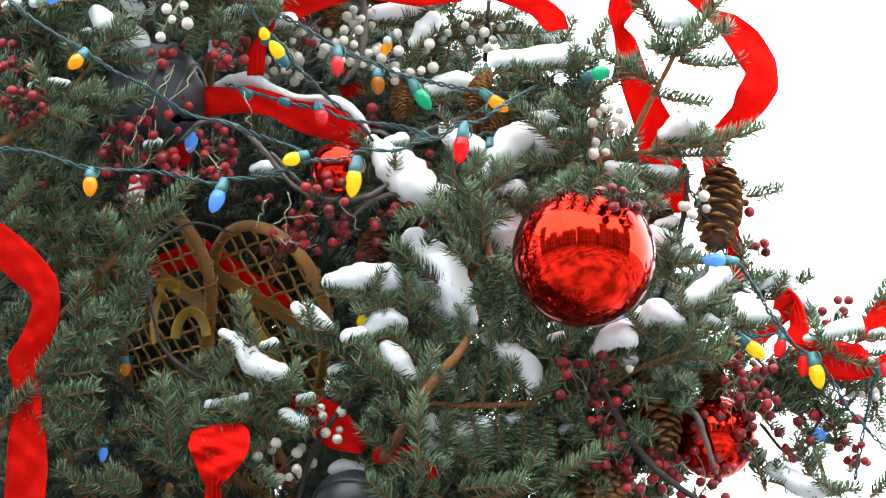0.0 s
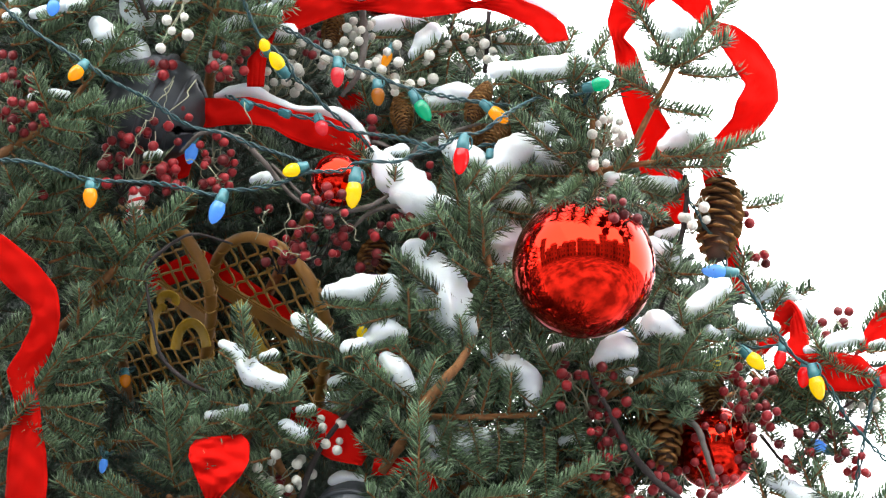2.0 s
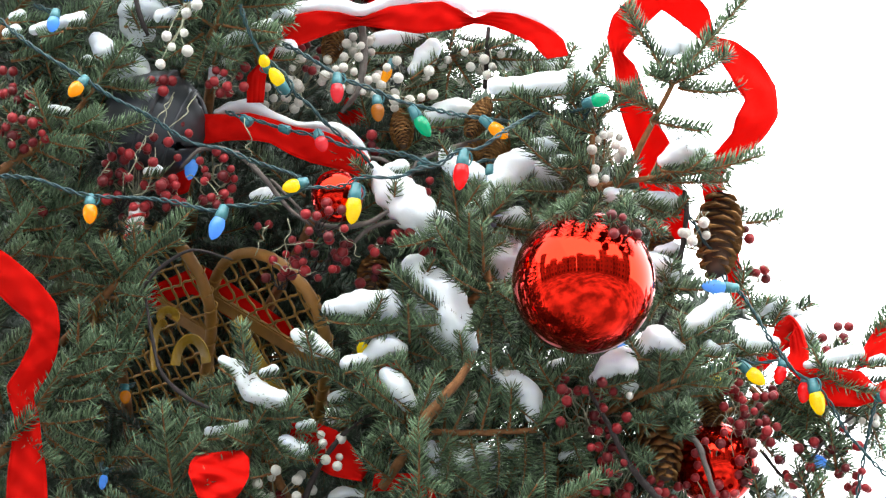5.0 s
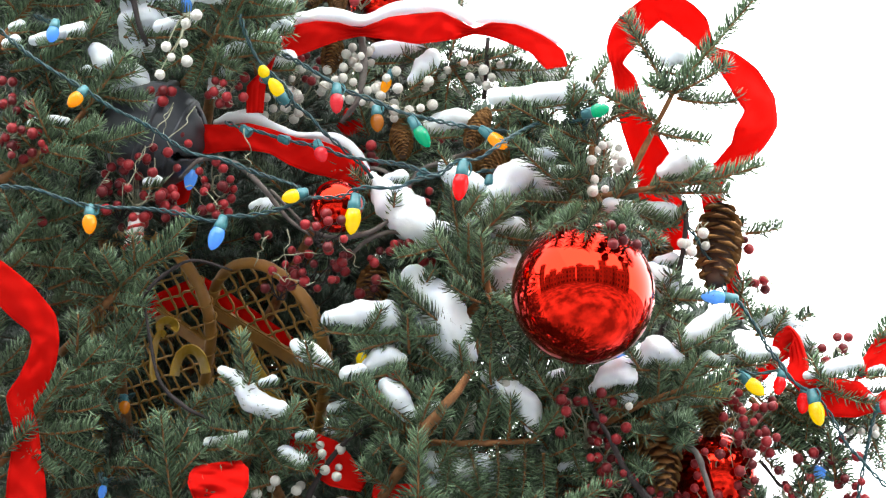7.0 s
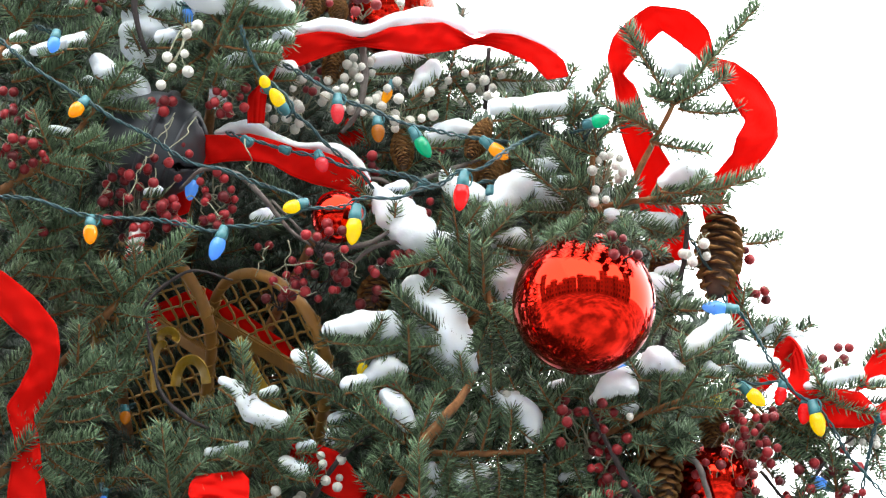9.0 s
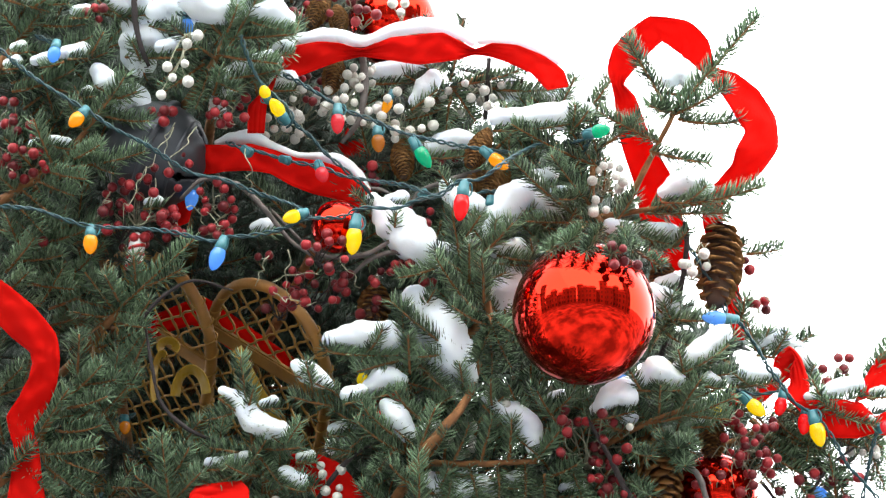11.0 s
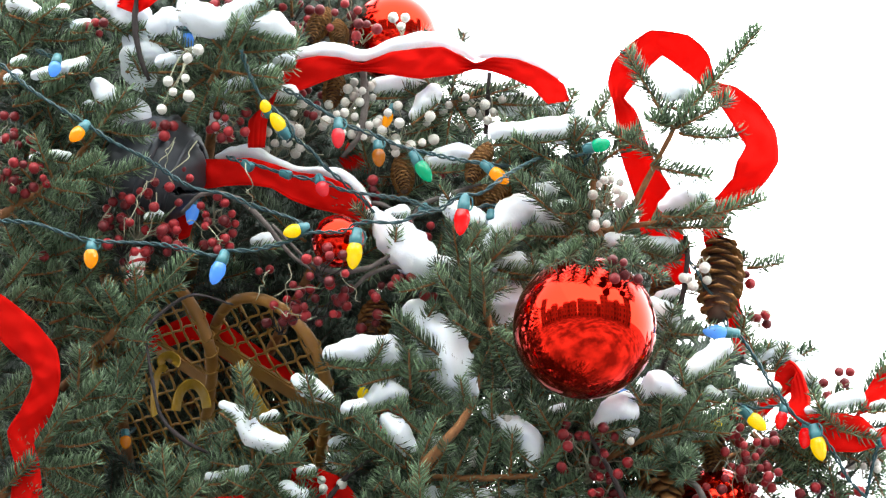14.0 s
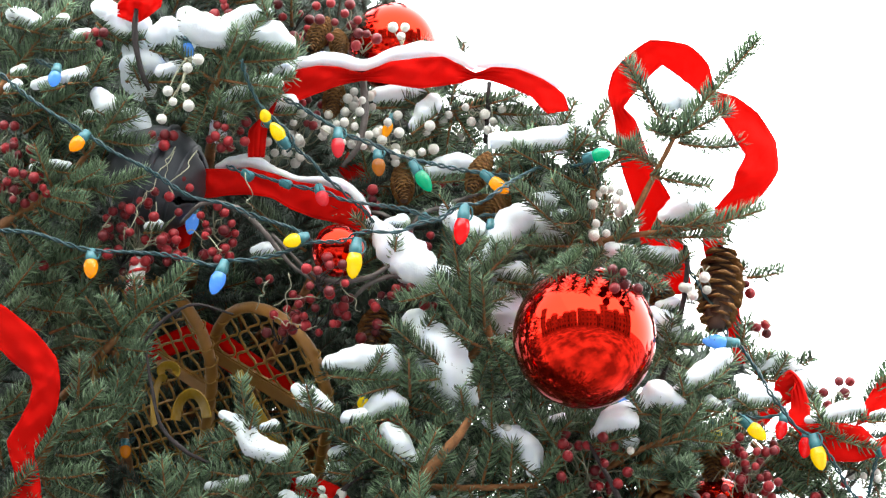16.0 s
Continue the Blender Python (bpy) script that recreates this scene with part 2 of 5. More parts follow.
def house(x, y, w, d, h, storeys, turn):
    e = thing("house", (x, y, 0), "plain plastered street house with rows of dark windows", "building", "houses round the square")
    e.rotation_euler[2] = turn
    v, f = box_data(-w / 2, -d / 2, 0, w / 2, d / 2, h)
    part("wall", poly_mesh("wall", v, f, False), M_FACADE, e)
    v = [(-w / 2 - .3, -d / 2 - .3, h), (w / 2 + .3, -d / 2 - .3, h), (w / 2 + .3, d / 2 + .3, h), (-w / 2 - .3, d / 2 + .3, h),
         (-w / 2 + 1, 0, h + d * 0.42), (w / 2 - 1, 0, h + d * 0.42)]
    part("roof", poly_mesh("roof", v, [(0, 1, 5, 4), (1, 2, 5), (2, 3, 4, 5), (3, 0, 4), (3, 2, 1, 0)], False), M_ROOF, e)
    v, f = box_data(-0.55, -0.06, -0.8, 0.55, 0.06, 0.8)
    pane = poly_mesh("window", v, f, False)
    cols = max(2, int(w / 2.6))
    for s in range(storeys):
        for c in range(cols):
            m = Matrix.Translation((-w / 2 + w * (c + 0.5) / cols, d / 2, 1.9 + s * (h - 1.2) / storeys))
            part("window", pane, M_GLASS, e, m)


ground_sheet()
STREET = random.Random(5)
for hi in range(15):
    around = radians(-78 + 11.2 * hi + STREET.uniform(-1.5, 1.5))
    away = STREET.uniform(23, 27)
    storeys = STREET.choice((2, 3, 3, 4, 5))
    house(away * math.sin(around), -away * math.cos(around), STREET.uniform(4.0, 5.6), 7, 3.1 * storeys + STREET.uniform(0.5, 1.6), storeys, around + STREET.uniform(-0.1, 0.1))


# ---- the spruce tree ----
RNG = np.random.default_rng(7)
tree = thing("spruce_tree", (at(300, 450, -1100).x, at(300, 450, -1100).y, 0),
             "tall blue-green spruce with snow lying on its branches", "tree")
TREE_O = np.array(tree.location)


def needle_data(base, axis, out, length, width, curl, rng, fine=True):
    """Curved three-sided needles, all at once. base, axis, out: rows of n x 3."""
    n = len(base)
    lean = rng.uniform(0.25, 0.70, n)[:, None]
    way = out + axis * lean
    way /= np.linalg.norm(way, axis=1)[:, None]
    ln = (length * rng.uniform(0.84, 1.12, n))[:, None]
    side = np.cross(way, axis)
    side /= np.linalg.norm(side, axis=1)[:, None] + 1e-9
    third = np.cross(way, side)
    w = (width * rng.uniform(0.8, 1.2, n))[:, None]
    bend = axis * curl + np.array((0, 0, curl * 0.7))
    tri = [side, -0.5 * side + 0.87 * third, -0.5 * side - 0.87 * third]
    if fine:
        mid = base + way * ln * 0.55 + bend * ln * 0.12
        tip = mid + (way + bend * 0.8) * ln * 0.45
        v = np.stack([base + t * w * 0.8 for t in tri] + [mid + t * w for t in tri] + [tip], axis=1)
        f = np.array([(0, 1, 4), (0, 4, 3), (1, 2, 5), (1, 5, 4), (2, 0, 3), (2, 3, 5), (3, 4, 6), (4, 5, 6), (5, 3, 6)])
    else:
        tip = base + (way + bend * 0.4) * ln
        v = np.stack([base + t * w * 1.2 for t in tri] + [tip], axis=1)
        f = np.array([(0, 1, 3), (1, 2, 3), (2, 0, 3)])
    k = v.shape[1]
    return v.reshape(-1, 3), (f[None] + (np.arange(n) * k)[:, None, None]).reshape(-1, 3)


def shoot_data(p0, p1, rng, length=0.021, per_m=1900, r0=0.0030, sag=0.06, fine=True, start=0.0, width=0.00118):
    """One leafy shoot from p0 to p1: its wood and its needles."""
    p0, p1 = np.array(p0, float), np.array(p1, float)
    span = np.linalg.norm(p1 - p0)
    axis = (p1 - p0) / span
    off = rng.standard_normal(3)
    off -= axis * off.dot(axis)
    mid = (p0 + p1) / 2 + off * span * 0.035 - np.array((0, 0, 1)) * span * sag
    t = np.linspace(0, 1, 9)[:, None]
    line = (1 - t) ** 2 * p0 + 2 * t * (1 - t) * mid + t ** 2 * p1
    wood = tube_data(line, np.linspace(r0, r0 * 0.45, 9), 6, 0.08, rng)
    n = max(30, int(per_m * span * (1 - start)))
    s = start + (1 - start) * np.clip((np.arange(n) + rng.normal(0.5, 0.6, n)) / n, 0, 1)
    s = s[:, None]
    base = (1 - s) ** 2 * p0 + 2 * s * (1 - s) * mid + s ** 2 * p1
    tan = 2 * (1 - s) * (mid - p0) + 2 * s * (p1 - mid)
    tan /= np.linalg.norm(tan, axis=1)[:, None]
    a = np.arange(n) * 2.39996 + rng.uniform(0, 0.5, n)
    n1 = np.cross(tan, (0.0, 0.0, 1.0)) + 1e-6
    n1 /= np.linalg.norm(n1, axis=1)[:, None]
    n2 = np.cross(tan, n1)
    out = np.cos(a)[:, None] * n1 + np.sin(a)[:, None] * n2
    # fewer needles on the underside, combed upwards
    low = out[:, 2] < -0.25
    keep = ~(low & (rng.uniform(0, 1, n) < 0.62))
    out = out + np.array((0, 0, 0.22))
    ln = length * (1.0 - 0.15 * (s[:, 0] > 0.95)) * np.clip((s[:, 0] - start) * 6 + 0.55, 0.55, 1)
    needles = needle_data(base[keep] + out[keep] * r0 * 0.5, tan[keep], out[keep], ln[keep], width, 0.35, rng, fine)
    return wood, needles


BRANCHES = []


def spray(note, shoots, r0=0.0031, length=0.0255, per_m=1700, bare=(), start=0.0):
    """One group of boughs: bare limbs, and leafy shoots given as face spots (x, y, d, x2, y2, d2)."""
    rng = np.random.default_rng(len(BRANCHES) + 11)
    for x0, y0, d0, x1, y1, d1 in shoots:
        o = np.array(at(x0, y0, d0)) - TREE_O
        (wv, wf), (gv, gf) = shoot_data(o * 0, np.array(at(x1, y1, d1)) - TREE_O - o, rng, length, per_m, r0, start=start)
        b = part("branch", raw_mesh("branch", wv, wf), M_BARK, tree, Matrix.Translation(o), note)
        tagged(part("needles", raw_mesh("needles", gv, gf), M_NEEDLE, b), kind="stuff")
        BRANCHES.append(b)
    for row in bare:
        pts = np.array([np.array(at(*p[:3])) - TREE_O for p in row])
        rad = [p[3] / 1000 for p in row]
        sm = smooth_path(np.hstack([pts, np.array(rad)[:, None]]), 5)
        part("limb", raw_mesh("limb", *tube_data(sm[:, :3] - pts[0], sm[:, 3], 8, 0.09, rng)), M_BARK, tree, Matrix.Translation(pts[0]))


# trunk and hidden limbs
def trunk_and_limbs():
    pts = [(0.02 * math.sin(i), 0.02 * math.cos(i * 1.7), 0.62 * i) for i in range(12)]
    v, f = tube_data(pts, np.linspace(0.13, 0.035, 12), 14, 0.03, RNG)
    part("trunk", raw_mesh("trunk", v, f), M_TRUNK, tree)
    for x, y, d in ((60, 230, 0), (130, 150, 20), (200, 480, 20), (80, 700, 60), (300, 860, 60), (450, 720, 40), (676, 830, 20),
                    (760, 720, 60), (850, 470, 60), (1050, 290, 40), (1090, 300, 40), (1130, 650, 40), (1300, 700, 0), (390, 0, 40),
                    (790, 60, -60), (560, 330, -60), (940, 860, 40), (1440, 620, -20)):
        tip = np.array(at(x, y, d - 60)) - TREE_O
        root = np.array((0, 0, tip[2] - 0.12 - 0.1 * RNG.uniform()))
        mid = (tip + root) / 2 + np.array((0, 0, -0.06))
        t = np.linspace(0, 1, 10)[:, None]
        line = (1 - t) ** 2 * root + 2 * t * (1 - t) * mid + t ** 2 * tip
        v, f = tube_data(line, np.linspace(0.022, 0.007, 10), 8, 0.08, RNG)
        part("limb", raw_mesh("limb", v, f), M_BARK, tree)


trunk_and_limbs()


def inside(poly, x, y):
    hit = False
    for (x0, y0), (x1, y1) in zip(poly, poly[1:] + poly[:1]):
        if (y0 > y) != (y1 > y) and x < (x1 - x0) * (y - y0) / (y1 - y0) + x0:
            hit = not hit
    return hit


CROWN = [(-120, -330), (700, -330), (690, -150), (720, -60), (880, 30), (960, 130), (1090, 270), (1160, 320), (1260, 430), (1300, 560),
         (1420, 610), (1600, 600), (1600, 690), (1470, 700), (1330, 720), (1300, 760), (1180, 840), (1180, 1050), (-120, 1050)]


def inner_foliage():
    """The mass of older shoots inside the crown, too many to tell apart; its shade is put into the colours."""
    rng = np.random.default_rng(3)
    near, far = [], []
    for layer, (count, d0, d1) in enumerate(((480, -260, -70), (760, -600, -260), (760, -1000, -600), (1250, -1900, -1000))):
        made = 0
        while made < count:
            x, y = rng.uniform(-120, 1600), rng.uniform(-330, 1050)
            if not inside(CROWN, x, y):
                continue
            thin = x > 1150 or (x > 800 and y > 540) or (x > 640 and y < 170)
            open_side = x > 790 and y > 560
            if thin and rng.uniform() < ((0.45, 0.70, 0.78, 0.80) if open_side else (0.35, 0.65, 0.75, 0.8))[layer]:
                made += 1
                continue
            d = rng.uniform(d0, d1)
            if layer > 1 and not inside(CROWN, x + 70, y - 50):
                made += 1
                continue
            if layer == 0 and 190 < x < 640 and 330 < y < 720:
                made += 1
                continue
            if layer == 1 and d > -420 and 200 < x < 640 and 350 < y < 700:
                d = -480
            p = at(x, y, d)
            side = np.clip((x - 350) / 500, -1, 1) + rng.normal(0, 0.55)
            way = np.array((side, -rng.uniform(0.2, 0.9), rng.normal(0.05, 0.35)))
            way /= np.linalg.norm(way)
            span = rng.uniform(0.10, 0.20)
            p0 = np.array(p) - way * span * 0.6 - TREE_O
            if layer == 3:
                span *= 1.6
            w, g = shoot_data(p0, p0 + way * span, rng, (0.022, 0.024, 0.03, 0.045)[layer], (1900, 1300, 800, 450)[layer], 0.002, fine=False,
                              width=(0.0011, 0.0014, 0.0026, 0.009)[layer])
            near.append(w)
            far.append(g)
            made += 1
    tagged(part("inner_wood", raw_mesh("inner_wood", *joined(near)), M_BARK_SHADED, tree), kind="stuff")
    tagged(part("inner_needles", raw_mesh("inner_needles", *joined(far)), M_NEEDLE_SHADED, tree), kind="stuff")


inner_foliage()

# branches one by one, from the upper ones down
spray("forked upper branch tip inside the ribbon loop",
      [(1190, 100, 60, 1108, -36, 90), (1195, 95, 60, 1345, -76, 90), (1195, 100, 60, 1292, 48, 120), (1200, 108, 60, 1312, 112, 40),
       (1165, 150, 50, 1062, 98, 70), (1150, 165, 50, 1256, 186, 80), (1185, 95, 60, 1150, 85, 130), (1090, 290, 40, 1125, 240, 60)],
      bare=[[(1075, 330, 20, 6.5), (1130, 220, 40, 6), (1195, 95, 60, 4.5)]], length=0.026, per_m=2000)
spray("", [(1230, 258, 60, 1352, 226, 100), (1225, 262, 50, 1216, 205, 110), (1150, 270, 40, 1238, 232, 60), (1140, 275, 40, 1290, 275, 60),
           (1090, 300, 40, 1180, 330, 70), (1120, 290, 40, 1170, 345, 60)],
      bare=[[(1050, 285, 10, 6.5), (1140, 270, 40, 5.5), (1240, 258, 60, 4)]], length=0.026, per_m=2000)
spray("", [(1046, 262, 50, 975, 172, 90), (1030, 285, 60, 905, 180, 110), (1060, 180, 40, 1045, 115, 70), (1050, 190, 40, 905, 118, 80),
           (1060, 160, 40, 1135, 105, 60), (1050, 290, 40, 930, 290, 90), (1070, 300, 40, 965, 330, 80), (1030, 240, 50, 990, 250, 130),
           (1060, 200, 40, 1010, 130, 60)],
      bare=[[(1090, 320, 10, 8), (1050, 270, 40, 7), (1050, 180, 40, 5)]])
spray("tuft of shoots before a large cone", [(1194, 700, 60, 1200, 690, 165), (1188, 704, 70, 1220, 682, 150), (1108, 690, 90, 1152, 704, 160), (1190, 700, 70, 1172, 672, 155),
      (1118, 752, 90, 1150, 776, 160), (1198, 706, 70, 1212, 722, 150)], length=0.026)
spray("drooping shoots over the large bauble", [(1012, 312, 230, 968, 344, 300), (1062, 300, 240, 1036, 344, 330), (1092, 318, 250, 1172, 372, 310),
      (1120, 322, 240, 1078, 350, 335), (1030, 300, 230, 1000, 330, 320), (1100, 300, 240, 1120, 345, 320)], length=0.022)
spray("", [(801, 50, -60, 930, 18, -40), (869, 54, -60, 985, 55, -40), (795, 40, -60, 820, -70, -60), (790, 60, -60, 715, 30, -40),
           (800, 50, -60, 840, 110, -50), (780, 90, -80, 720, 110, -60), (800, 60, -60, 790, 130, -60)],
      bare=[[(720, 110, -120, 7), (790, 60, -60, 6), (860, 30, -60, 4)]])
spray("", [(990, 92, -20, 1018, 34, 0), (1040, 95, -20, 1083, 36, 0), (930, 75, -40, 960, 90, -20), (990, 105, -30, 940, 70, -20)])
spray("fan of upright shoots on a front branch",
      [(395, -5, 60, 452, -103, 100), (392, -40, 60, 322, -114, 90), (400, -34, 60, 520, -42, 100), (385, -5, 60, 490, 10, 110),
       (372, 38, 50, 497, 20, 90), (380, 0, 60, 300, -60, 90), (370, 20, 50, 345, 90, 90), (360, 10, 50, 290, 60, 70), (400, -30, 60, 470, -70, 70),
       (365, 30, 50, 420, 60, 100)],
      bare=[[(320, 90, -40, 8), (370, 20, 40, 7), (400, -40, 60, 5)]])
spray("", [(13, -14, 20, 118, -140, 60), (70, -80, 20, 10, -140, 60), (60, -60, 20, 150, -60, 60), (30, -20, 20, 120, 0, 50), (40, -40, 20, -10, -90, 60),
           (80, 0, 20, 165, -40, 60), (90, 20, 0, 190, -10, 40), (60, 40, 10, 160, 60, 50), (20, 60, 10, 130, 20, 50)],
      bare=[[(-40, 60, 0, 8), (40, -40, 20, 7), (110, -130, 50, 5)]])
spray("", [(148, 135, 60, 222, 30, 100), (175, 100, 60, 262, 112, 110), (165, 110, 60, 130, 50, 80), (190, 75, 60, 240, 60, 100), (150, 130, 60, 120, 80, 110)],
      bare=[[(100, 200, 20, 7), (150, 130, 60, 5), (200, 60, 80, 3.5)]])
spray("", [(94, 193, 70, 256, 166, 120), (94, 193, 70, 58, 108, 100), (120, 185, 70, 175, 155, 130), (70, 205, 60, 5, 140, 90), (60, 215, 60, 130, 245, 100),
           (40, 235, 60, 110, 290, 90), (80, 200, 70, 150, 215, 130), (30, 240, 50, -20, 190, 80), (20, 250, 50, 75, 310, 90), (150, 180, 70, 200, 205, 120)],
      bare=[[(-30, 275, 20, 9), (50, 222, 60, 8), (100, 188, 70, 6)]])
spray("", [(60, 330, 20, 180, 290, 60), (40, 340, 20, 10, 280, 60), (30, 360, 30, 110, 350, 80), (10, 380, 30, 60, 320, 80), (50, 400, 30, 130, 410, 70),
           (110, 300, 20, 200, 275, 50), (0, 420, 30, 50, 380, 80), (130, 330, 0, 230, 300, 30), (70, 440, 20, 110, 375, 70)])
spray("", [(200, 455, 60, 343, 322, 120), (240, 425, 60, 236, 350, 110), (205, 450, 60, 150, 380, 90), (190, 460, 60, 130, 450, 90), (210, 470, 60, 258, 478, 120),
           (250, 410, 70, 320, 375, 120), (180, 470, 60, 120, 520, 90), (215, 440, 60, 185, 385, 130), (230, 470, 50, 265, 430, 110)],
      bare=[[(110, 560, -20, 8), (180, 480, 50, 7), (230, 430, 60, 5)]])
spray("", [(135, 575, 80, 140, 490, 120), (130, 580, 80, 205, 570, 130), (54, 690, 90, 122, 586, 130), (120, 620, 90, 190, 600, 140), (90, 700, 90, 175, 735, 150),
           (70, 700, 90, 170, 690, 150), (60, 690, 90, 20, 630, 110), (0, 745, 100, 60, 685, 130), (80, 720, 90, 150, 775, 130), (100, 660, 90, 180, 650, 140),
           (120, 600, 80, 180, 545, 130), (40, 720, 90, 100, 780, 130)],
      bare=[[(-40, 790, 40, 9), (50, 700, 90, 8), (120, 590, 90, 5)]])
spray("", [(310, 842, 90, 286, 666, 140), (300, 790, 90, 355, 735, 140), (300, 780, 90, 240, 740, 130), (310, 830, 90, 250, 800, 140), (315, 840, 90, 370, 800, 140),
           (305, 740, 100, 335, 690, 140), (300, 730, 100, 262, 690, 140), (250, 870, 80, 190, 830, 120), (320, 860, 80, 390, 850, 130), (230, 880, 80, 150, 850, 120),
           (300, 880, 80, 300, 930, 130), (170, 880, 80, 100, 830, 120), (200, 760, 40, 290, 755, 80), (180, 790, 30, 110, 800, 70)])
spray("", [(449, 695, 100, 425, 528, 150), (450, 690, 100, 530, 690, 150), (440, 700, 100, 370, 690, 140), (430, 620, 100, 370, 640, 130), (455, 700, 100, 500, 760, 140),
           (440, 720, 90, 380, 755, 130), (470, 770, 90, 540, 745, 120), (480, 790, 90, 420, 800, 130), (430, 760, 90, 350, 745, 120), (460, 740, 90, 400, 720, 150),
           (490, 740, 90, 560, 760, 130), (420, 810, 80, 480, 860, 130)],
      bare=[[(520, 860, 20, 8), (470, 750, 80, 7), (445, 690, 100, 5)]])
spray("cluster of shoots round a thick bare limb",
      [(846, 452, 110, 772, 355, 150), (856, 440, 110, 852, 350, 150), (828, 538, 110, 692, 432, 150), (815, 355, 80, 800, 270, 110), (855, 345, 80, 908, 292, 110),
       (716, 520, 100, 712, 440, 140), (645, 528, 90, 570, 512, 120), (718, 532, 100, 632, 556, 140), (775, 370, 100, 705, 390, 130), (820, 380, 80, 770, 340, 110),
       (864, 455, 120, 905, 548, 170), (860, 470, 120, 870, 560, 170), (870, 460, 120, 930, 500, 160), (840, 400, 90, 895, 380, 130), (850, 470, 110, 800, 440, 170),
       (725, 560, 100, 722, 490, 150), (830, 400, 90, 830, 330, 140), (870, 470, 120, 845, 540, 190), (800, 520, 100, 740, 530, 150), (880, 350, 60, 945, 360, 90),
       (740, 540, 100, 790, 590, 150), (815, 330, 80, 850, 280, 110), (900, 470, 100, 960, 560, 130)],
      bare=[[(676, 815, 80, 8.5), (712, 760, 105, 8.5), (748, 700, 148, 9), (790, 650, 156, 8.5), (824, 606, 138, 7), (845, 550, 85, 6), (870, 470, 85, 5)], [(870, 470, 100, 6), (850, 380, 90, 5), (815, 340, 80, 4)]])
spray("", [(716, 700, 120, 632, 644, 160), (660, 660, 110, 590, 625, 140), (735, 880, 150, 740, 700, 190), (735, 760, 140, 690, 720, 180), (745, 720, 120, 790, 660, 170),
           (700, 690, 120, 660, 740, 160), (670, 640, 110, 620, 690, 150), (610, 620, 110, 515, 600, 130), (600, 600, 110, 545, 560, 130), (745, 640, 100, 700, 590, 140),
           (760, 620, 100, 800, 600, 150), (740, 700, 130, 770, 620, 170), (730, 800, 150, 690, 850, 190), (735, 800, 150, 790, 830, 180), (680, 680, 120, 640, 610, 160),
           (640, 700, 90, 580, 690, 120), (690, 800, 100, 640, 760, 150)],
      bare=[[(730, 700, 110, 6), (680, 650, 110, 5), (620, 615, 110, 4)]])
spray("", [(941, 716, 100, 990, 660, 140), (850, 716, 100, 870, 640, 140), (900, 716, 100, 905, 640, 140), (800, 720, 100, 830, 650, 140), (963, 736, 100, 968, 858, 150),
           (930, 720, 100, 925, 810, 150), (880, 720, 100, 880, 810, 150), (830, 722, 100, 850, 800, 150), (770, 760, 110, 860, 830, 150), (800, 725, 100, 790, 800, 150),
           (990, 650, 90, 950, 590, 130), (960, 640, 80, 1010, 600, 120), (1000, 700, 80, 1030, 780, 130), (975, 740, 90, 1020, 720, 130), (930, 640, 80, 900, 580, 130),
           (850, 640, 80, 890, 600, 130), (800, 640, 80, 840, 590, 140)],
      bare=[[(750, 716, 100, 6), (840, 719, 102, 6), (950, 714, 100, 5)], [(770, 735, 100, 4), (870, 745, 100, 4)]])
spray("", [(810, 868, 130, 930, 856, 170), (930, 870, 120, 1060, 800, 150), (900, 872, 120, 950, 810, 160), (1000, 840, 110, 1095, 785, 140), (780, 880, 130, 740, 850, 170),
           (850, 880, 130, 880, 930, 170), (1030, 830, 100, 1070, 870, 140), (700, 890, 120, 650, 850, 150), (960, 880, 120, 1010, 900, 150)],
      bare=[[(760, 900, 100, 7), (900, 870, 120, 6), (1040, 815, 130, 4)]])
spray("", [(1239, 560, 70, 1300, 485, 100), (1230, 575, 70, 1195, 525, 100), (1176, 462, 50, 1262, 464, 80), (1230, 565, 70, 1290, 560, 110), (1136, 648, 90, 1300, 600, 130),
           (1165, 640, 90, 1168, 580, 130), (1200, 630, 90, 1240, 570, 130), (1200, 630, 90, 1290, 640, 130), (1220, 600, 80, 1160, 570, 110), (1180, 470, 40, 1190, 420, 70),
           (1180, 470, 40, 1150, 520, 80), (1170, 480, 40, 1220, 510, 80), (1100, 660, 90, 1040, 640, 120), (1194, 691, 60, 1196, 688, 130), (1170, 680, 70, 1230, 700, 110),
           (1100, 640, 80, 1060, 600, 110)],
      bare=[[(1060, 690, 40, 7), (1140, 648, 90, 5), (1230, 615, 110, 4)]])
spray("", [(1310, 470, 0, 1318, 425, 30), (1340, 520, 0, 1322, 468, 30), (1370, 520, -10, 1437, 490, 10), (1345, 530, 0, 1360, 480, 20), (1531, 575, 40, 1580, 500, 70),
           (1320, 348, -40, 1384, 338, -30), (1290, 540, -20, 1260, 520, 10), (1420, 590, 0, 1440, 545, 30), (1450, 600, 0, 1500, 560, 20), (1280, 350, -60, 1320, 330, -40)], length=0.025, per_m=1900)
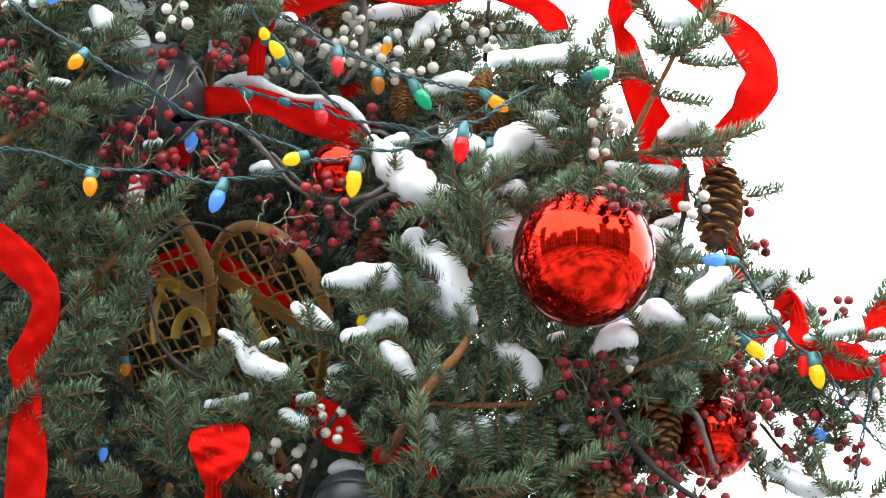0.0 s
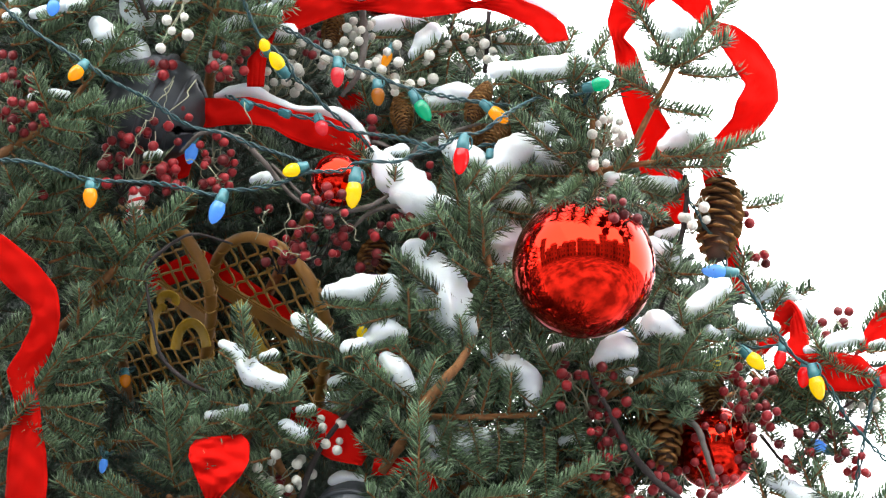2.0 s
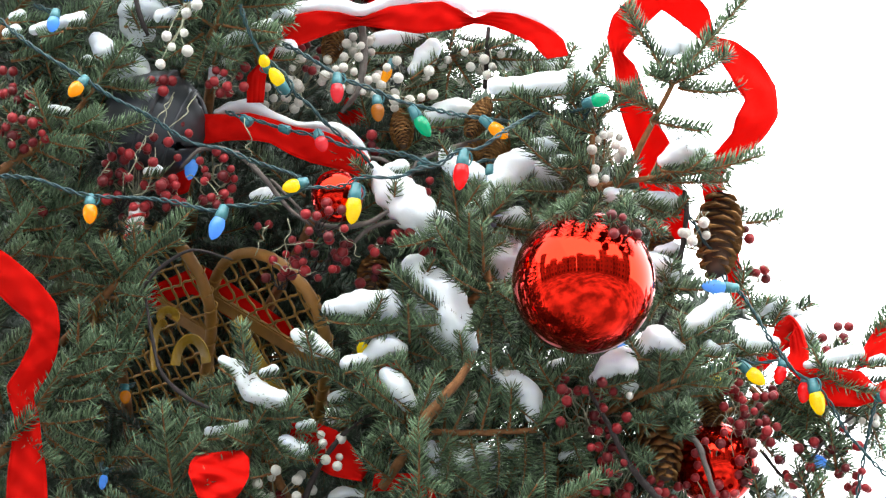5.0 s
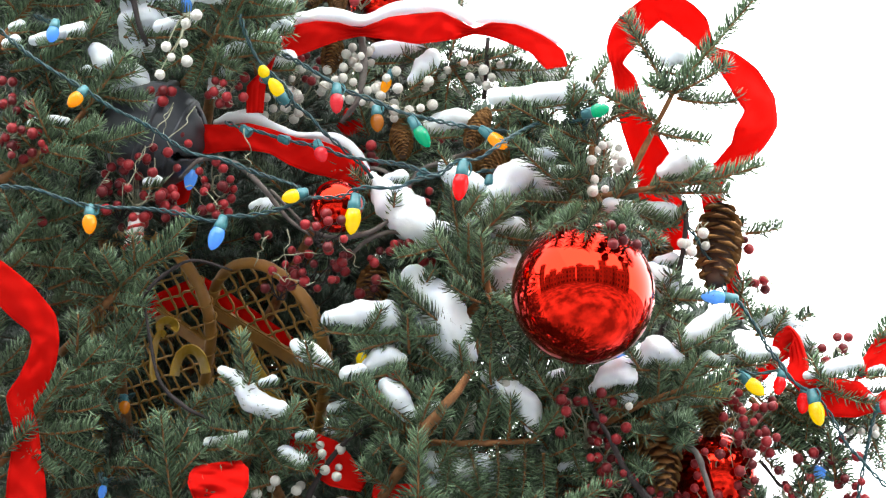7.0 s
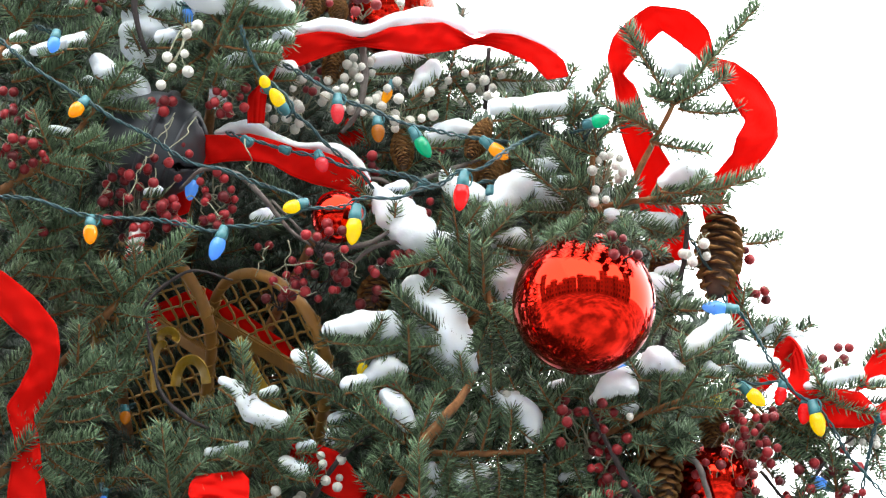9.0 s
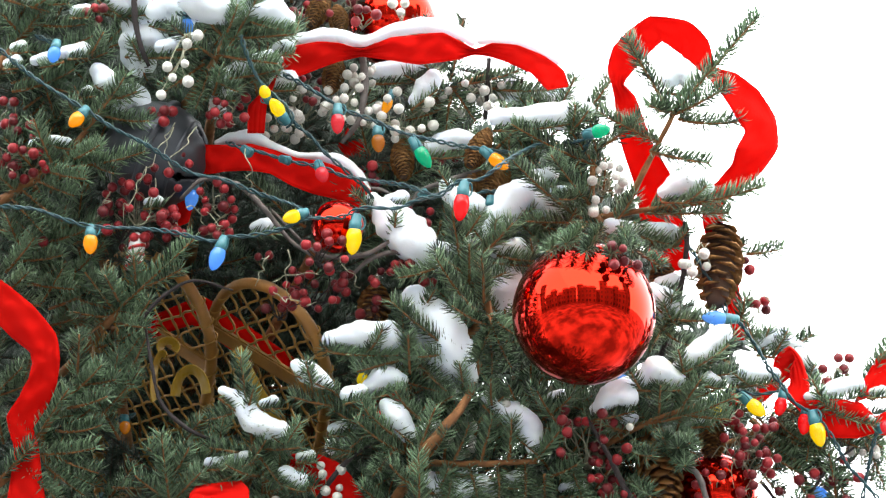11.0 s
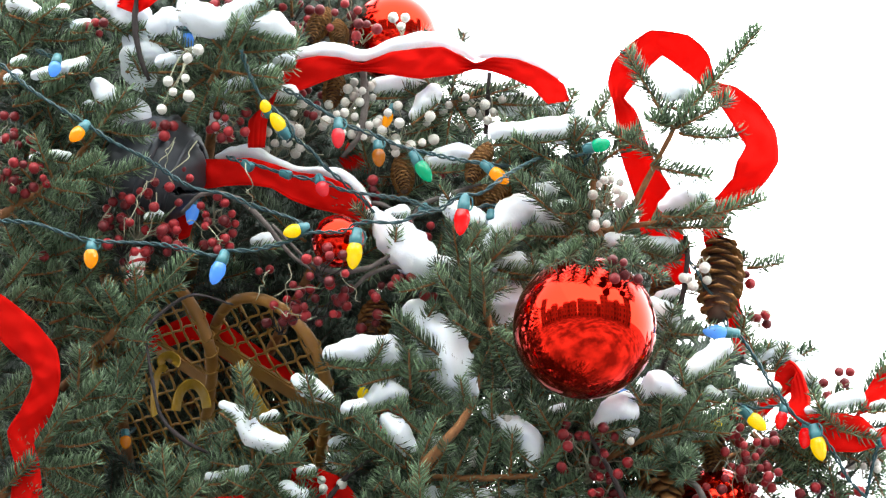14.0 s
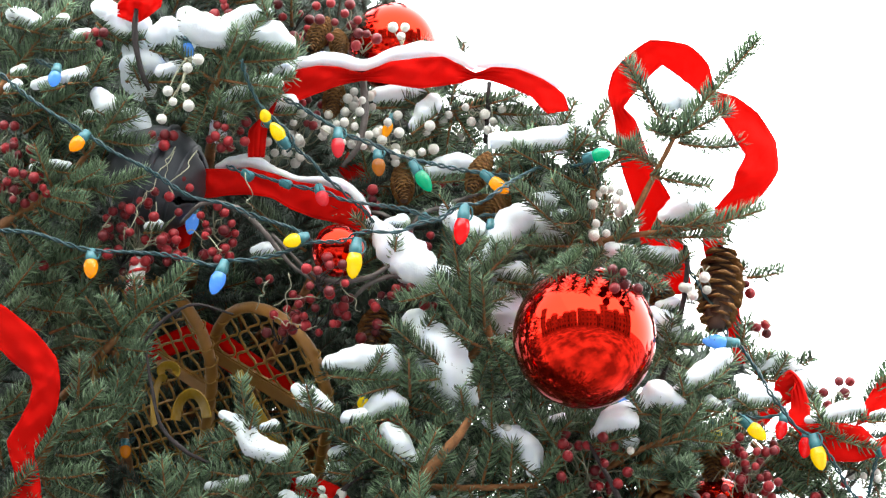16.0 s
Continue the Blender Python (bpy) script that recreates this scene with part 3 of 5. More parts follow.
spray("", [(1441, 860, 60, 1408, 778, 90), (1441, 860, 60, 1525, 868, 90), (1356, 870, 50, 1330, 785, 80), (1405, 740, 40, 1450, 800, 60), (1480, 790, 40, 1465, 700, 60),
           (1360, 700, 20, 1420, 740, 50), (1400, 680, 20, 1460, 690, 50), (1440, 650, 10, 1520, 690, 40), (1470, 720, 30, 1500, 790, 60), (1340, 720, 20, 1380, 770, 50),
           (1430, 840, 60, 1460, 800, 80), (1540, 880, 60, 1575, 850, 80), (1300, 660, 20, 1260, 620, 50), (1500, 640, 0, 1560, 690, 30), (1390, 860, 60, 1370, 820, 80)],
      bare=[[(1330, 640, -40, 6), (1420, 740, 30, 5), (1470, 880, 50, 4)]])
spray("", [(560, 330, -40, 590, 245, 0), (600, 340, -60, 680, 300, -20), (585, 250, -40, 600, 225, 20), (540, 300, -60, 470, 240, -20), (500, 260, -80, 440, 215, -40),
           (690, 330, -40, 740, 300, 0), (760, 330, -20, 720, 370, 20), (690, 300, -60, 650, 370, -20), (950, 160, -80, 880, 190, -40), (800, 250, -60, 860, 280, -20),
           (860, 290, 0, 900, 340, 40), (780, 290, -20, 760, 360, 20)])


def near_foliage(poly, count, d0, d1, seed, lean):
    """Leafy shoots filling one part of the crown behind the boughs."""
    rng = np.random.default_rng(seed)
    wood, green = [], []
    xs, ys = [q[0] for q in poly], [q[1] for q in poly]
    while len(wood) < count:
        x, y = rng.uniform(min(xs), max(xs)), rng.uniform(min(ys), max(ys))
        if not inside(poly, x, y):
            continue
        d = rng.uniform(d0, d1)
        a = rng.normal(lean, 0.9)
        span = rng.uniform(70, 130)
        p0 = np.array(at(x - 0.5 * span * math.cos(a), y + 0.5 * span * math.sin(a), d - 25)) - TREE_O
        p1 = np.array(at(x + 0.5 * span * math.cos(a), y - 0.5 * span * math.sin(a), d + 35)) - TREE_O
        w, g = shoot_data(p0, p1, rng, 0.025, 1300, 0.0030)
        wood.append(w)
        green.append(g)
    tagged(part("side_wood", raw_mesh("side_wood", *joined(wood)), M_BARK, tree), kind="stuff")
    tagged(part("side_needles", raw_mesh("side_needles", *joined(green)), M_NEEDLE, tree), kind="stuff")


near_foliage([(-40, 620), (230, 620), (300, 680), (400, 720), (520, 760), (520, 920), (-40, 920)], 11, -120, 10, 31, 1.0)
near_foliage([(-40, 270), (200, 300), (230, 420), (200, 640), (-40, 640)], 34, -60, 20, 32, 0.8)
near_foliage([(-40, -200), (230, -200), (180, 60), (170, 250), (-40, 250)], 45, -60, 0, 33, 0.7)
near_foliage([(590, 560), (1000, 580), (1040, 920), (560, 920), (620, 820), (640, 700)], 50, -20, 40, 34, 1.4)
near_foliage([(1010, 560), (1300, 560), (1320, 640), (1200, 700), (1060, 760), (1000, 680)], 26, -40, 20, 35, 0.6)
near_foliage([(880, 110), (1060, 110), (1090, 330), (900, 360), (700, 470), (700, 560), (930, 560), (900, 380)], 40, -60, 10, 36, 1.7)
near_foliage([(300, -220), (520, -220), (520, 60), (300, 60)], 22, -60, 0, 37, 1.2)
near_foliage([(1330, 640), (1560, 620), (1570, 720), (1400, 740)], 14, -40, 20, 38, -0.6)


def shading_boughs():
    """Dense old boughs beside and below, out of view, added to keep light off the left and lower crown."""
    rng = np.random.default_rng(41)
    wood, green = [], []
    for count, x0, x1, y0, y1, d0, d1 in ((400, -950, -210, -250, 1500, -300, 600), (420, -200, 1100, 1060, 1750, -400, 560), (60, 1100, 1500, 1150, 1700, -300, 100)):
        for _ in range(count):
            q = at(rng.uniform(x0, x1), rng.uniform(y0, y1), rng.uniform(d0, d1))
            way = np.array((rng.normal(0, 0.6), -rng.uniform(0.3, 1.0), rng.normal(-0.05, 0.3)))
            way /= np.linalg.norm(way)
            p0 = np.array(q) - TREE_O
            w, g = shoot_data(p0 - way * 0.25, p0, rng, 0.03, 700, 0.004, fine=False, width=0.0022)
            wood.append(w)
            green.append(g)
    tagged(part("shading_wood", raw_mesh("shading_wood", *joined(wood)), M_BARK_SHADED, tree), kind="stuff")
    tagged(part("outer_needles", raw_mesh("outer_needles", *joined(green)), M_NEEDLE_SHADED, tree), kind="stuff")


shading_boughs()

near_foliage([(920, 585), (1060, 590), (1090, 720), (940, 720)], 16, -70, 0, 51, 1.2)
near_foliage([(980, 740), (1180, 750), (1210, 920), (960, 920)], 28, -60, 20, 52, 0.9)
near_foliage([(1290, 630), (1400, 640), (1410, 720), (1300, 730)], 10, -50, 0, 53, -0.5)


def lower_and_far_boughs():
    """The cone of the whole tree round its trunk, where it goes on out of sight."""
    rng = np.random.default_rng(61)
    wood, green = [], []
    while len(wood) < 760:
        z = rng.uniform(0.5, 6.6)
        reach = 2.1 * (1 - z / 7.2) + 0.12
        a = rng.uniform(0, 2 * math.pi)
        r = reach * math.sqrt(rng.uniform(0.25, 1.0))
        p1 = np.array((math.cos(a) * r, math.sin(a) * r, z - 0.15 * r))
        way = np.array((math.cos(a), math.sin(a), -0.12)) + rng.normal(0, 0.22, 3)
        way /= np.linalg.norm(way)
        p0 = p1 - way * 0.36
        clear = True
        for q in (p0, p1):
            rel = Vector(q + TREE_O) - EYE
            k = LENS_D / rel.dot(AHEAD) * 1000
            x, y = 784 + rel.dot(RIGHT) * k, 441 - rel.dot(RISE) * k
            if -90 < x < 1660 and -330 < y < 990:
                clear = False
        if not clear:
            continue
        w, g = shoot_data(p0, p1, rng, 0.042, 380, 0.005, fine=False, width=0.0032)
        wood.append(w)
        green.append(g)
    tagged(part("far_wood", raw_mesh("far_wood", *joined(wood)), M_BARK_SHADED, tree), kind="stuff")
    tagged(part("far_needles", raw_mesh("far_needles", *joined(green)), M_NEEDLE_SHADED, tree), kind="stuff")


lower_and_far_boughs()

near_foliage([(170, 330), (660, 330), (660, 740), (170, 740)], 80, -700, -480, 73, 1.0)
near_foliage([(860, 570), (1060, 570), (1170, 740), (1160, 930), (840, 930)], 22, -520, -260, 74, 1.0)
near_foliage([(890, 120), (1050, 120), (1085, 320), (960, 340), (880, 250)], 26, -130, -40, 75, 1.7)
near_foliage([(620, 30), (850, 40), (900, 150), (880, 290), (640, 290)], 34, -270, -140, 76, 1.2)
near_foliage([(-40, -200), (560, -200), (640, 100), (660, 900), (-40, 900)], 140, -950, -700, 77, 1.0)
near_foliage([(430, 550), (540, 550), (540, 650), (430, 650)], 9, -580, -460, 78, 1.0)
near_foliage([(930, 555), (1010, 560), (1010, 610), (930, 610)], 7, -220, -90, 79, 1.0)
near_foliage([(1080, 680), (1145, 690), (1145, 770), (1080, 770)], 8, -200, -80, 80, 1.0)
near_foliage([(330, 665), (420, 690), (530, 705), (530, 770), (300, 770)], 13, 0, 75, 71, 1.1)
near_foliage([(170, 420), (245, 430), (235, 600), (170, 600)], 12, 10, 60, 72, 0.6)


# ---- snow on the branches ----
def snow(pts, label="", flat=0.75):
    """A pillow of settled snow along face spots (x, y, d, radius in mm)."""
    if not label:
        pts = [(x, y, d + (44 if y > 470 else 36), r) for x, y, d, r in pts]
    rows = [(*at(x, y, d - 6), r * 1.24 / 1000) for x, y, d, r in pts]
    if len(rows) == 1:
        x, y, z, r = rows[0]
        rows = [(x - r * 0.5, y, z, r * 0.9), (x + r * 0.5, y, z, r * 0.9)]
    sm = smooth_path(rows, 7)
    base = sm[len(sm) // 2, :3].copy()
    sm[:, :3] -= base
    n = len(sm)
    # rounded ends
    head = [sm[0].copy() for _ in range(3)]
    tail = [sm[-1].copy() for _ in range(3)]
    d0 = sm[0, :3] - sm[1, :3]
    d0 /= np.linalg.norm(d0) + 1e-9
    d1 = sm[-1, :3] - sm[-2, :3]
    d1 /= np.linalg.norm(d1) + 1e-9
    for k, (a, c) in enumerate(((0.9, 0.25), (0.65, 0.7), (0.3, 0.93))):
        head[k][:3] += d0 * sm[0, 3] * a
        head[k][3] *= c
        tail[2 - k][:3] += d1 * sm[-1, 3] * a
        tail[2 - k][3] *= c
    rows = np.vstack([head, sm, tail])
    seg = 18
    _, n1, n2 = frames_along(rows[:, :3])
    v, f = [], []
    for i, (x, y, z, r) in enumerate(rows):
        for j in range(seg):
            a = 2 * math.pi * j / seg
            off = Vector(n1[i]) * math.cos(a) + Vector(n2[i]) * math.sin(a)
            p = Vector((x, y, z)) + off * r
            w = p + Vector(base)
            lump = 1 + 0.32 * noise.noise(w * 17) + 0.22 * noise.noise(w * 46) + 0.10 * noise.noise(w * 130)
            off = off * r * lump
            if off.z < 0:
                off.z *= flat
            v.append(Vector((x, y, z)) + off)
    m = len(rows)
    for i in range(m - 1):
        for j in range(seg):
            k = (j + 1) % seg
            f.append((i * seg + j, i * seg + k, (i + 1) * seg + k, (i + 1) * seg + j))
    f.append(tuple(range(seg))[::-1])
    f.append(tuple((m - 1) * seg + j for j in range(seg)))
    me = poly_mesh("snow_clump", v, f)
    me.materials.append(M_SNOW)
    ob = new("snow_clump", me)
    ob.location = base
    if not label:
        rng = np.random.default_rng(int(abs(pts[0][0]) + abs(pts[0][1]) * 3))
        (xa, ya, da, ra), (xb, yb, db, rb) = pts[0], pts[-1]
        row = [(xa - 8, ya + ra * 1.5, da + 2, xb + 10, yb + rb * 1.45, db + 8)]
        for k in range(int(math.hypot(xb - xa, yb - ya) / 60)):
            x, y, d, r = pts[int(rng.integers(len(pts)))]
            a = rng.uniform(0.5, 2.6)
            x += rng.uniform(-12, 12)
            row.append((x, y + r * 1.5, d + 4, x + 48 * math.cos(a), y + r * 1.2 - 44 * math.sin(a), d + r * 1.3 + 12))
        spray("", row, r0=0.0026, length=0.020, per_m=1500)
    return tagged(ob, label or "white clump of settled snow on a spruce branch", "snow", "snow on the tree")


snow([(585, 500, 70, 14), (640, 490, 70, 22), (695, 498, 70, 20)])
snow([(660, 255, 0, 14), (695, 285, 10, 28), (725, 325, 20, 34), (765, 350, 30, 26), (800, 345, 30, 16)])
snow([(835, 335, 12, 13), (868, 305, 12, 20), (900, 262, 10, 26), (945, 228, 5, 22)])
snow([(945, 245, 0, 24), (985, 275, 0, 24), (1028, 305, 0, 14)])
snow([(880, 108, 20, 14), (940, 108, 20, 20), (1000, 100, 20, 22), (1040, 92, 20, 12)])
snow([(735, 425, 50, 20), (765, 470, 60, 32), (795, 525, 60, 34), (825, 565, 60, 18)])
snow([(895, 385, -5, 24), (890, 410, -5, 26), (885, 445, -5, 14)])
snow([(880, 345, 20, 12), (915, 340, 20, 17), (955, 352, 20, 10)])
snow([(525, 545, 90, 10), (550, 560, 90, 17), (580, 578, 90, 9)])
snow([(395, 590, 80, 8), (425, 610, 80, 14), (450, 645, 85, 18), (495, 662, 85, 17)])
snow([(615, 597, 90, 12), (640, 590, 90, 10)])
snow([(655, 585, 70, 13), (685, 565, 70, 16), (710, 570, 70, 11)])
snow([(683, 615, 80, 11), (705, 640, 80, 18), (725, 670, 80, 12)])
snow([(862, 600, 70, 10), (895, 626, 70, 18), (930, 648, 70, 20), (942, 688, 70, 11)])
snow([(1178, 236, 60, 13), (1212, 222, 60, 24), (1245, 228, 60, 17)])
snow([(1135, 570, 66, 12), (1165, 556, 66, 21), (1197, 568, 66, 14)])
snow([(1202, 545, 62, 12), (1240, 520, 62, 20), (1280, 488, 62, 14)])
snow([(1255, 566, 60, 10), (1272, 574, 60, 8)])
snow([(1055, 622, 72, 13), (1085, 598, 75, 22), (1112, 604, 72, 15)])
snow([(1295, 570, 0, 10), (1330, 562, 0, 13), (1370, 560, 0, 10)])
snow([(1395, 530, -30, 14), (1425, 540, -30, 16), (1440, 560, -30, 10)])
snow([(1445, 600, 20, 8), (1485, 583, 20, 13), (1520, 580, 20, 10)])
snow([(735, 75, -60, 12), (752, 55, -60, 18), (765, 35, -60, 14)])
snow([(670, 25, -90, 14), (715, 22, -90, 17), (760, 18, -90, 12)])
snow([(760, 160, -80, 12), (800, 145, -80, 17), (835, 150, -80, 13)])
snow([(790, 225, -10, 10), (800, 245, 0, 16), (845, 265, 10, 17)])
snow([(765, 748, 60, 14), (800, 772, 60, 17), (855, 758, 60, 17)])
snow([(590, 690, 40, 13), (630, 680, 40, 16), (655, 670, 40, 10)])
snow([(505, 735, 80, 12), (530, 748, 80, 14)])
snow([(370, 718, 70, 8), (410, 712, 70, 9), (440, 705, 70, 8)])
snow([(325, -120, 50, 12), (350, -98, 50, 22), (395, -85, 40, 26), (445, -118, 50, 18), (470, -125, 50, 9)])
snow([(450, -85, 50, 14), (480, -85, 50, 22), (505, -70, 50, 15)])
snow([(270, -80, 0, 16), (300, -92, 0, 22), (325, -70, 0, 18)])
snow([(235, -60, -20, 18), (245, -20, -20, 24), (250, 10, -20, 22)])
snow([(175, 25, 30, 16), (190, 45, 30, 18), (205, 60, 30, 9)])
snow([(200, 80, 20, 20), (235, 72, 10, 22), (262, 95, 10, 14)], "snow lying on the crown of the dark bell")
snow([(120, -5, 30, 8), (150, -18, 30, 9), (60, 6, 30, 8)])
snow([(175, -130, 0, 16), (200, -118, 0, 20), (215, -90, 0, 16)])
snow([(20, -120, 20, 12), (50, -110, 20, 14), (75, -95, 20, 9)])
snow([(380, 75, 0, 10), (385, 95, 0, 13)])
snow([(385, 45, 20, 14), (440, 20, 10, 14), (485, 0, 0, 13)])
snow([(90, 145, 40, 6), (118, 150, 40, 8)])
snow([(1080, 300, 0, 14), (1130, 310, 0, 18), (1190, 315, 0, 15)])
snow([(1155, 410, 10, 11), (1175, 430, 10, 18), (1190, 460, 10, 10)])
snow([(1345, 505, -40, 15), (1380, 500, -40, 18), (1410, 515, -40, 12)])
snow([(1185, 40, 10, 14), (1205, 30, 10, 18), (1225, 50, 10, 10)])
snow([(590, 832, 60, 9), (612, 826, 60, 11), (640, 830, 60, 8)], "snow lying on the black bell")
snow([(1430, 600, 20, 8), (1500, 620, 20, 9), (1540, 640, 20, 8)])
snow([(450, 300, -40, 8), (470, 300, -40, 15), (485, 300, -40, 8)])
snow([(1370, 830, 20, 14), (1440, 870, 30, 18), (1480, 860, 30, 12)])
snow([(900, 60, -110, 20), (950, 75, -110, 24), (1000, 70, -110, 18)])
snow([(690, 545, 40, 12), (745, 500, 50, 14), (790, 580, 60, 12)])


for sx, sy, sd, sr in ((228, -100, 0, 18), (250, -30, -10, 22), (300, -20, 20, 15), (140, -85, 30, 10), (100, -110, 30, 10), (330, -30, 40, 11), (500, 40, -20, 13), (470, 10, 20, 11),
                       (30, -20, 20, 8), (62, 150, 40, 7), (135, -10, 40, 9), (20, 8, 30, 9), (395, 62, 20, 11), (500, -20, 30, 10), (150, 60, 30, 7), (820, 745, 50, 13),
                       (775, 790, 40, 12), (905, 745, 40, 12), (860, 780, 40, 14), (640, 655, 60, 12), (600, 655, 50, 11), (1100, 640, 30, 14), (1110, 580, 30, 12),
                       (985, 600, 30, 10), (760, 660, 30, 12), (1010, 760, 30, 12), (1240, 640, 30, 10), (880, 290, 20, 14), (850, 320, 20, 13), (700, 250, -20, 12),
                       (540, 705, 60, 9), (475, 610, 60, 9), (960, 210, 0, 14), (1000, 240, 0, 12), (1320, 590, 0, 9), (1550, 590, 20, 9), (270, 255, 40, 9), (1180, 395, 0, 12)):
    snow([(sx - sr, sy + 2, sd, sr * 0.8), (sx + sr, sy - 2, sd, sr)])


# ---- red velvet ribbons ----
def ribbon_mesh(pts, fold=0.10, seed=1, curl=0.3):
    """A wired ribbon along face spots (x, y, d, width mm, width's slant in degrees, tip into depth in degrees)."""
    rng = np.random.default_rng(seed)
    sm = smooth_path(pts, 9)
    straight = np.array([np.interp(np.linspace(0, len(pts) - 1, len(sm)), range(len(pts)), [q[k] for q in pts]) for k in range(6)]).T
    sm = curl * sm + (1 - curl) * straight
    wmax = max(q[3] for q in pts)
    nx = 11
    v = []
    ph = rng.uniform(0, 6)
    for i, (x, y, d, w, ang, dip) in enumerate(sm):
        a, b = radians(ang), radians(dip)
        for j in range(nx):
            s = j / (nx - 1) - 0.5
            lw = w * s
            pinch = np.clip(1 - w / (0.55 * wmax), 0, 1)
            crease = abs((i * 0.065 + s * 0.9 + ph) % 1.0 - 0.5) + 0.6 * abs((i * 0.11 - s * 1.3 + ph) % 1.0 - 0.5)
            wave = fold * w * 1.6 * crease + fold * w * (0.55 * math.sin(3.2 * s + ph + i * 0.10) + 0.3 * math.sin(9 * s + i * 0.16 + ph)) + pinch * 16 * math.sin(s * 22 + ph)
            dd = lw * math.sin(b) + wave
            v.append(at(x + lw * math.cos(a) * math.cos(b), y - lw * math.sin(a) * math.cos(b), d + dd))
    f = [(i * nx + j, i * nx + j + 1, (i + 1) * nx + j + 1, (i + 1) * nx + j) for i in range(len(sm) - 1) for j in range(nx - 1)]
    o = v[len(v) // 2].copy()
    edges = [[v[i * nx + j] - o for i in range(len(sm))] for j in (0, nx - 1)]
    return poly_mesh("ribbon", [p - o for p in v], f), o, edges


def ribbon(pts, label="broad bright red velvet ribbon wound over the branches", fold=0.10, seed=1, mat=None, group="red ribbons", curl=0.3):
    me, o, edges = ribbon_mesh(pts, fold, seed, curl)
    me.materials.append(mat or M_VELVET)
    ob = new("ribbon", me)
    ob.location = o
    sol = ob.modifiers.new("thickness", 'SOLIDIFY')
    sol.thickness, sol.offset = 0.0012, 0
    for line in edges:
        part("wired_edge", raw_mesh("wired_edge", *tube_data(line, 0.0011, 6)), mat or M_VELVET, ob)
    return tagged(ob, label, "ribbon", group)


ribbon([(452, 134, 25, 28, 0, 0), (455, 85, 30, 32, 5, 5), (478, 46, 25, 32, 50, 10), (502, 14, 0, 64, 82, 20), (560, -4, 10, 50, 88, 15), (600, -10, 10, 32, 88, 15),
        (640, -9, 10, 12, 90, 10), (690, -16, 10, 40, 90, 15), (740, -15, 10, 55, 90, 20), (782, -19, 10, 54, 88, 20), (815, -13, 10, 30, 85, 15), (840, -11, 10, 10, 80, 10),
        (870, -14, 10, 24, 80, 10), (910, -6, 10, 35, 72, 15), (950, 11, 10, 38, 58, 15), (980, 36, 10, 46, 38, 15), (988, 54, 10, 36, 8, 15)],
       "red velvet ribbon gathered twice, snow along its upper edge", seed=2)
snow([(508, -26, 8, 11), (560, -38, 10, 11), (600, -35, 10, 11), (645, -29, 10, 9), (700, -48, 10, 13), (760, -57, 10, 12), (815, -42, 10, 9), (835, -26, 10, 6)], "long ridge of snow on the red ribbon")
snow([(850, -31, 8, 8), (900, -35, 10, 12), (945, -18, 10, 11), (985, 6, 10, 7)], "ridge of snow on the red ribbon")
ribbon([(355, 180, 0, 50, 95, 0), (372, 180, 8, 50, 92, 5), (400, 178, 15, 46, 90, 10), (440, 176, 20, 48, 88, 15), (480, 184, 20, 42, 85, 10), (520, 202, 20, 50, 78, 15), (560, 212, 20, 60, 72, 15),
        (600, 224, 20, 56, 64, 15), (628, 238, 20, 46, 55, 15), (656, 260, 10, 28, 45, 10)], "red velvet ribbon with snow along its upper edge", seed=3)
snow([(385, 150, 0, 6), (410, 144, 0, 11), (442, 144, 0, 11), (480, 160, 0, 9), (520, 174, 0, 7), (560, 175, 0, 7), (600, 186, 0, 11), (630, 208, 0, 9), (648, 234, 0, 6)], "ridge of snow on the red ribbon")
ribbon([(-40, 405, 120, 60, 65, 0), (0, 432, 130, 66, 72, 10), (40, 468, 140, 68, 55, 15), (76, 505, 145, 58, 35, 20), (82, 538, 145, 52, 5, 25), (76, 572, 135, 50, -8, 10), (60, 608, 125, 54, -22, -20),
        (36, 646, 115, 58, -25, -30), (48, 692, 105, 42, 0, -10), (48, 735, 105, 52, 0, 10), (48, 782, 110, 68, 3, 15), (48, 830, 110, 76, 0, 20), (42, 900, 110, 74, 0, 20)],
       "red velvet ribbon hanging in a folded curl", seed=4)
ribbon([(1192, 378, -40, 66, 5, 0), (1178, 330, -30, 74, 5, 0), (1160, 228, 0, 70, 12, 10), (1128, 156, 10, 54, 16, 15), (1113, 106, 20, 50, 18, 20), (1106, 72, 25, 36, 16, 10), (1094, 48, 30, 20, 10, 0),
        (1098, 20, 30, 44, -8, 0), (1110, -6, 35, 56, -28, -10), (1132, -30, 40, 56, -42, -20), (1162, -52, 40, 54, -64, -25), (1212, -36, 40, 66, -100, -25), (1236, -14, 40, 50, -138, -15),
        (1258, 24, 40, 22, -135, 0), (1288, 42, 40, 42, -132, 10), (1320, 76, 40, 60, -138, 15), (1346, 118, 40, 60, -155, 15), (1340, 160, 40, 76, -178, 15), (1325, 192, 30, 60, -186, 15),
        (1292, 226, 15, 44, -200, 0), (1262, 250, 0, 40, -200, 0), (1262, 300, -20, 34, -185, 0), (1290, 400, -40, 30, -170, 0), (1312, 500, -50, 26, -175, 0)],
       "red velvet ribbon looped high round a branch tip", fold=0.08, seed=5)
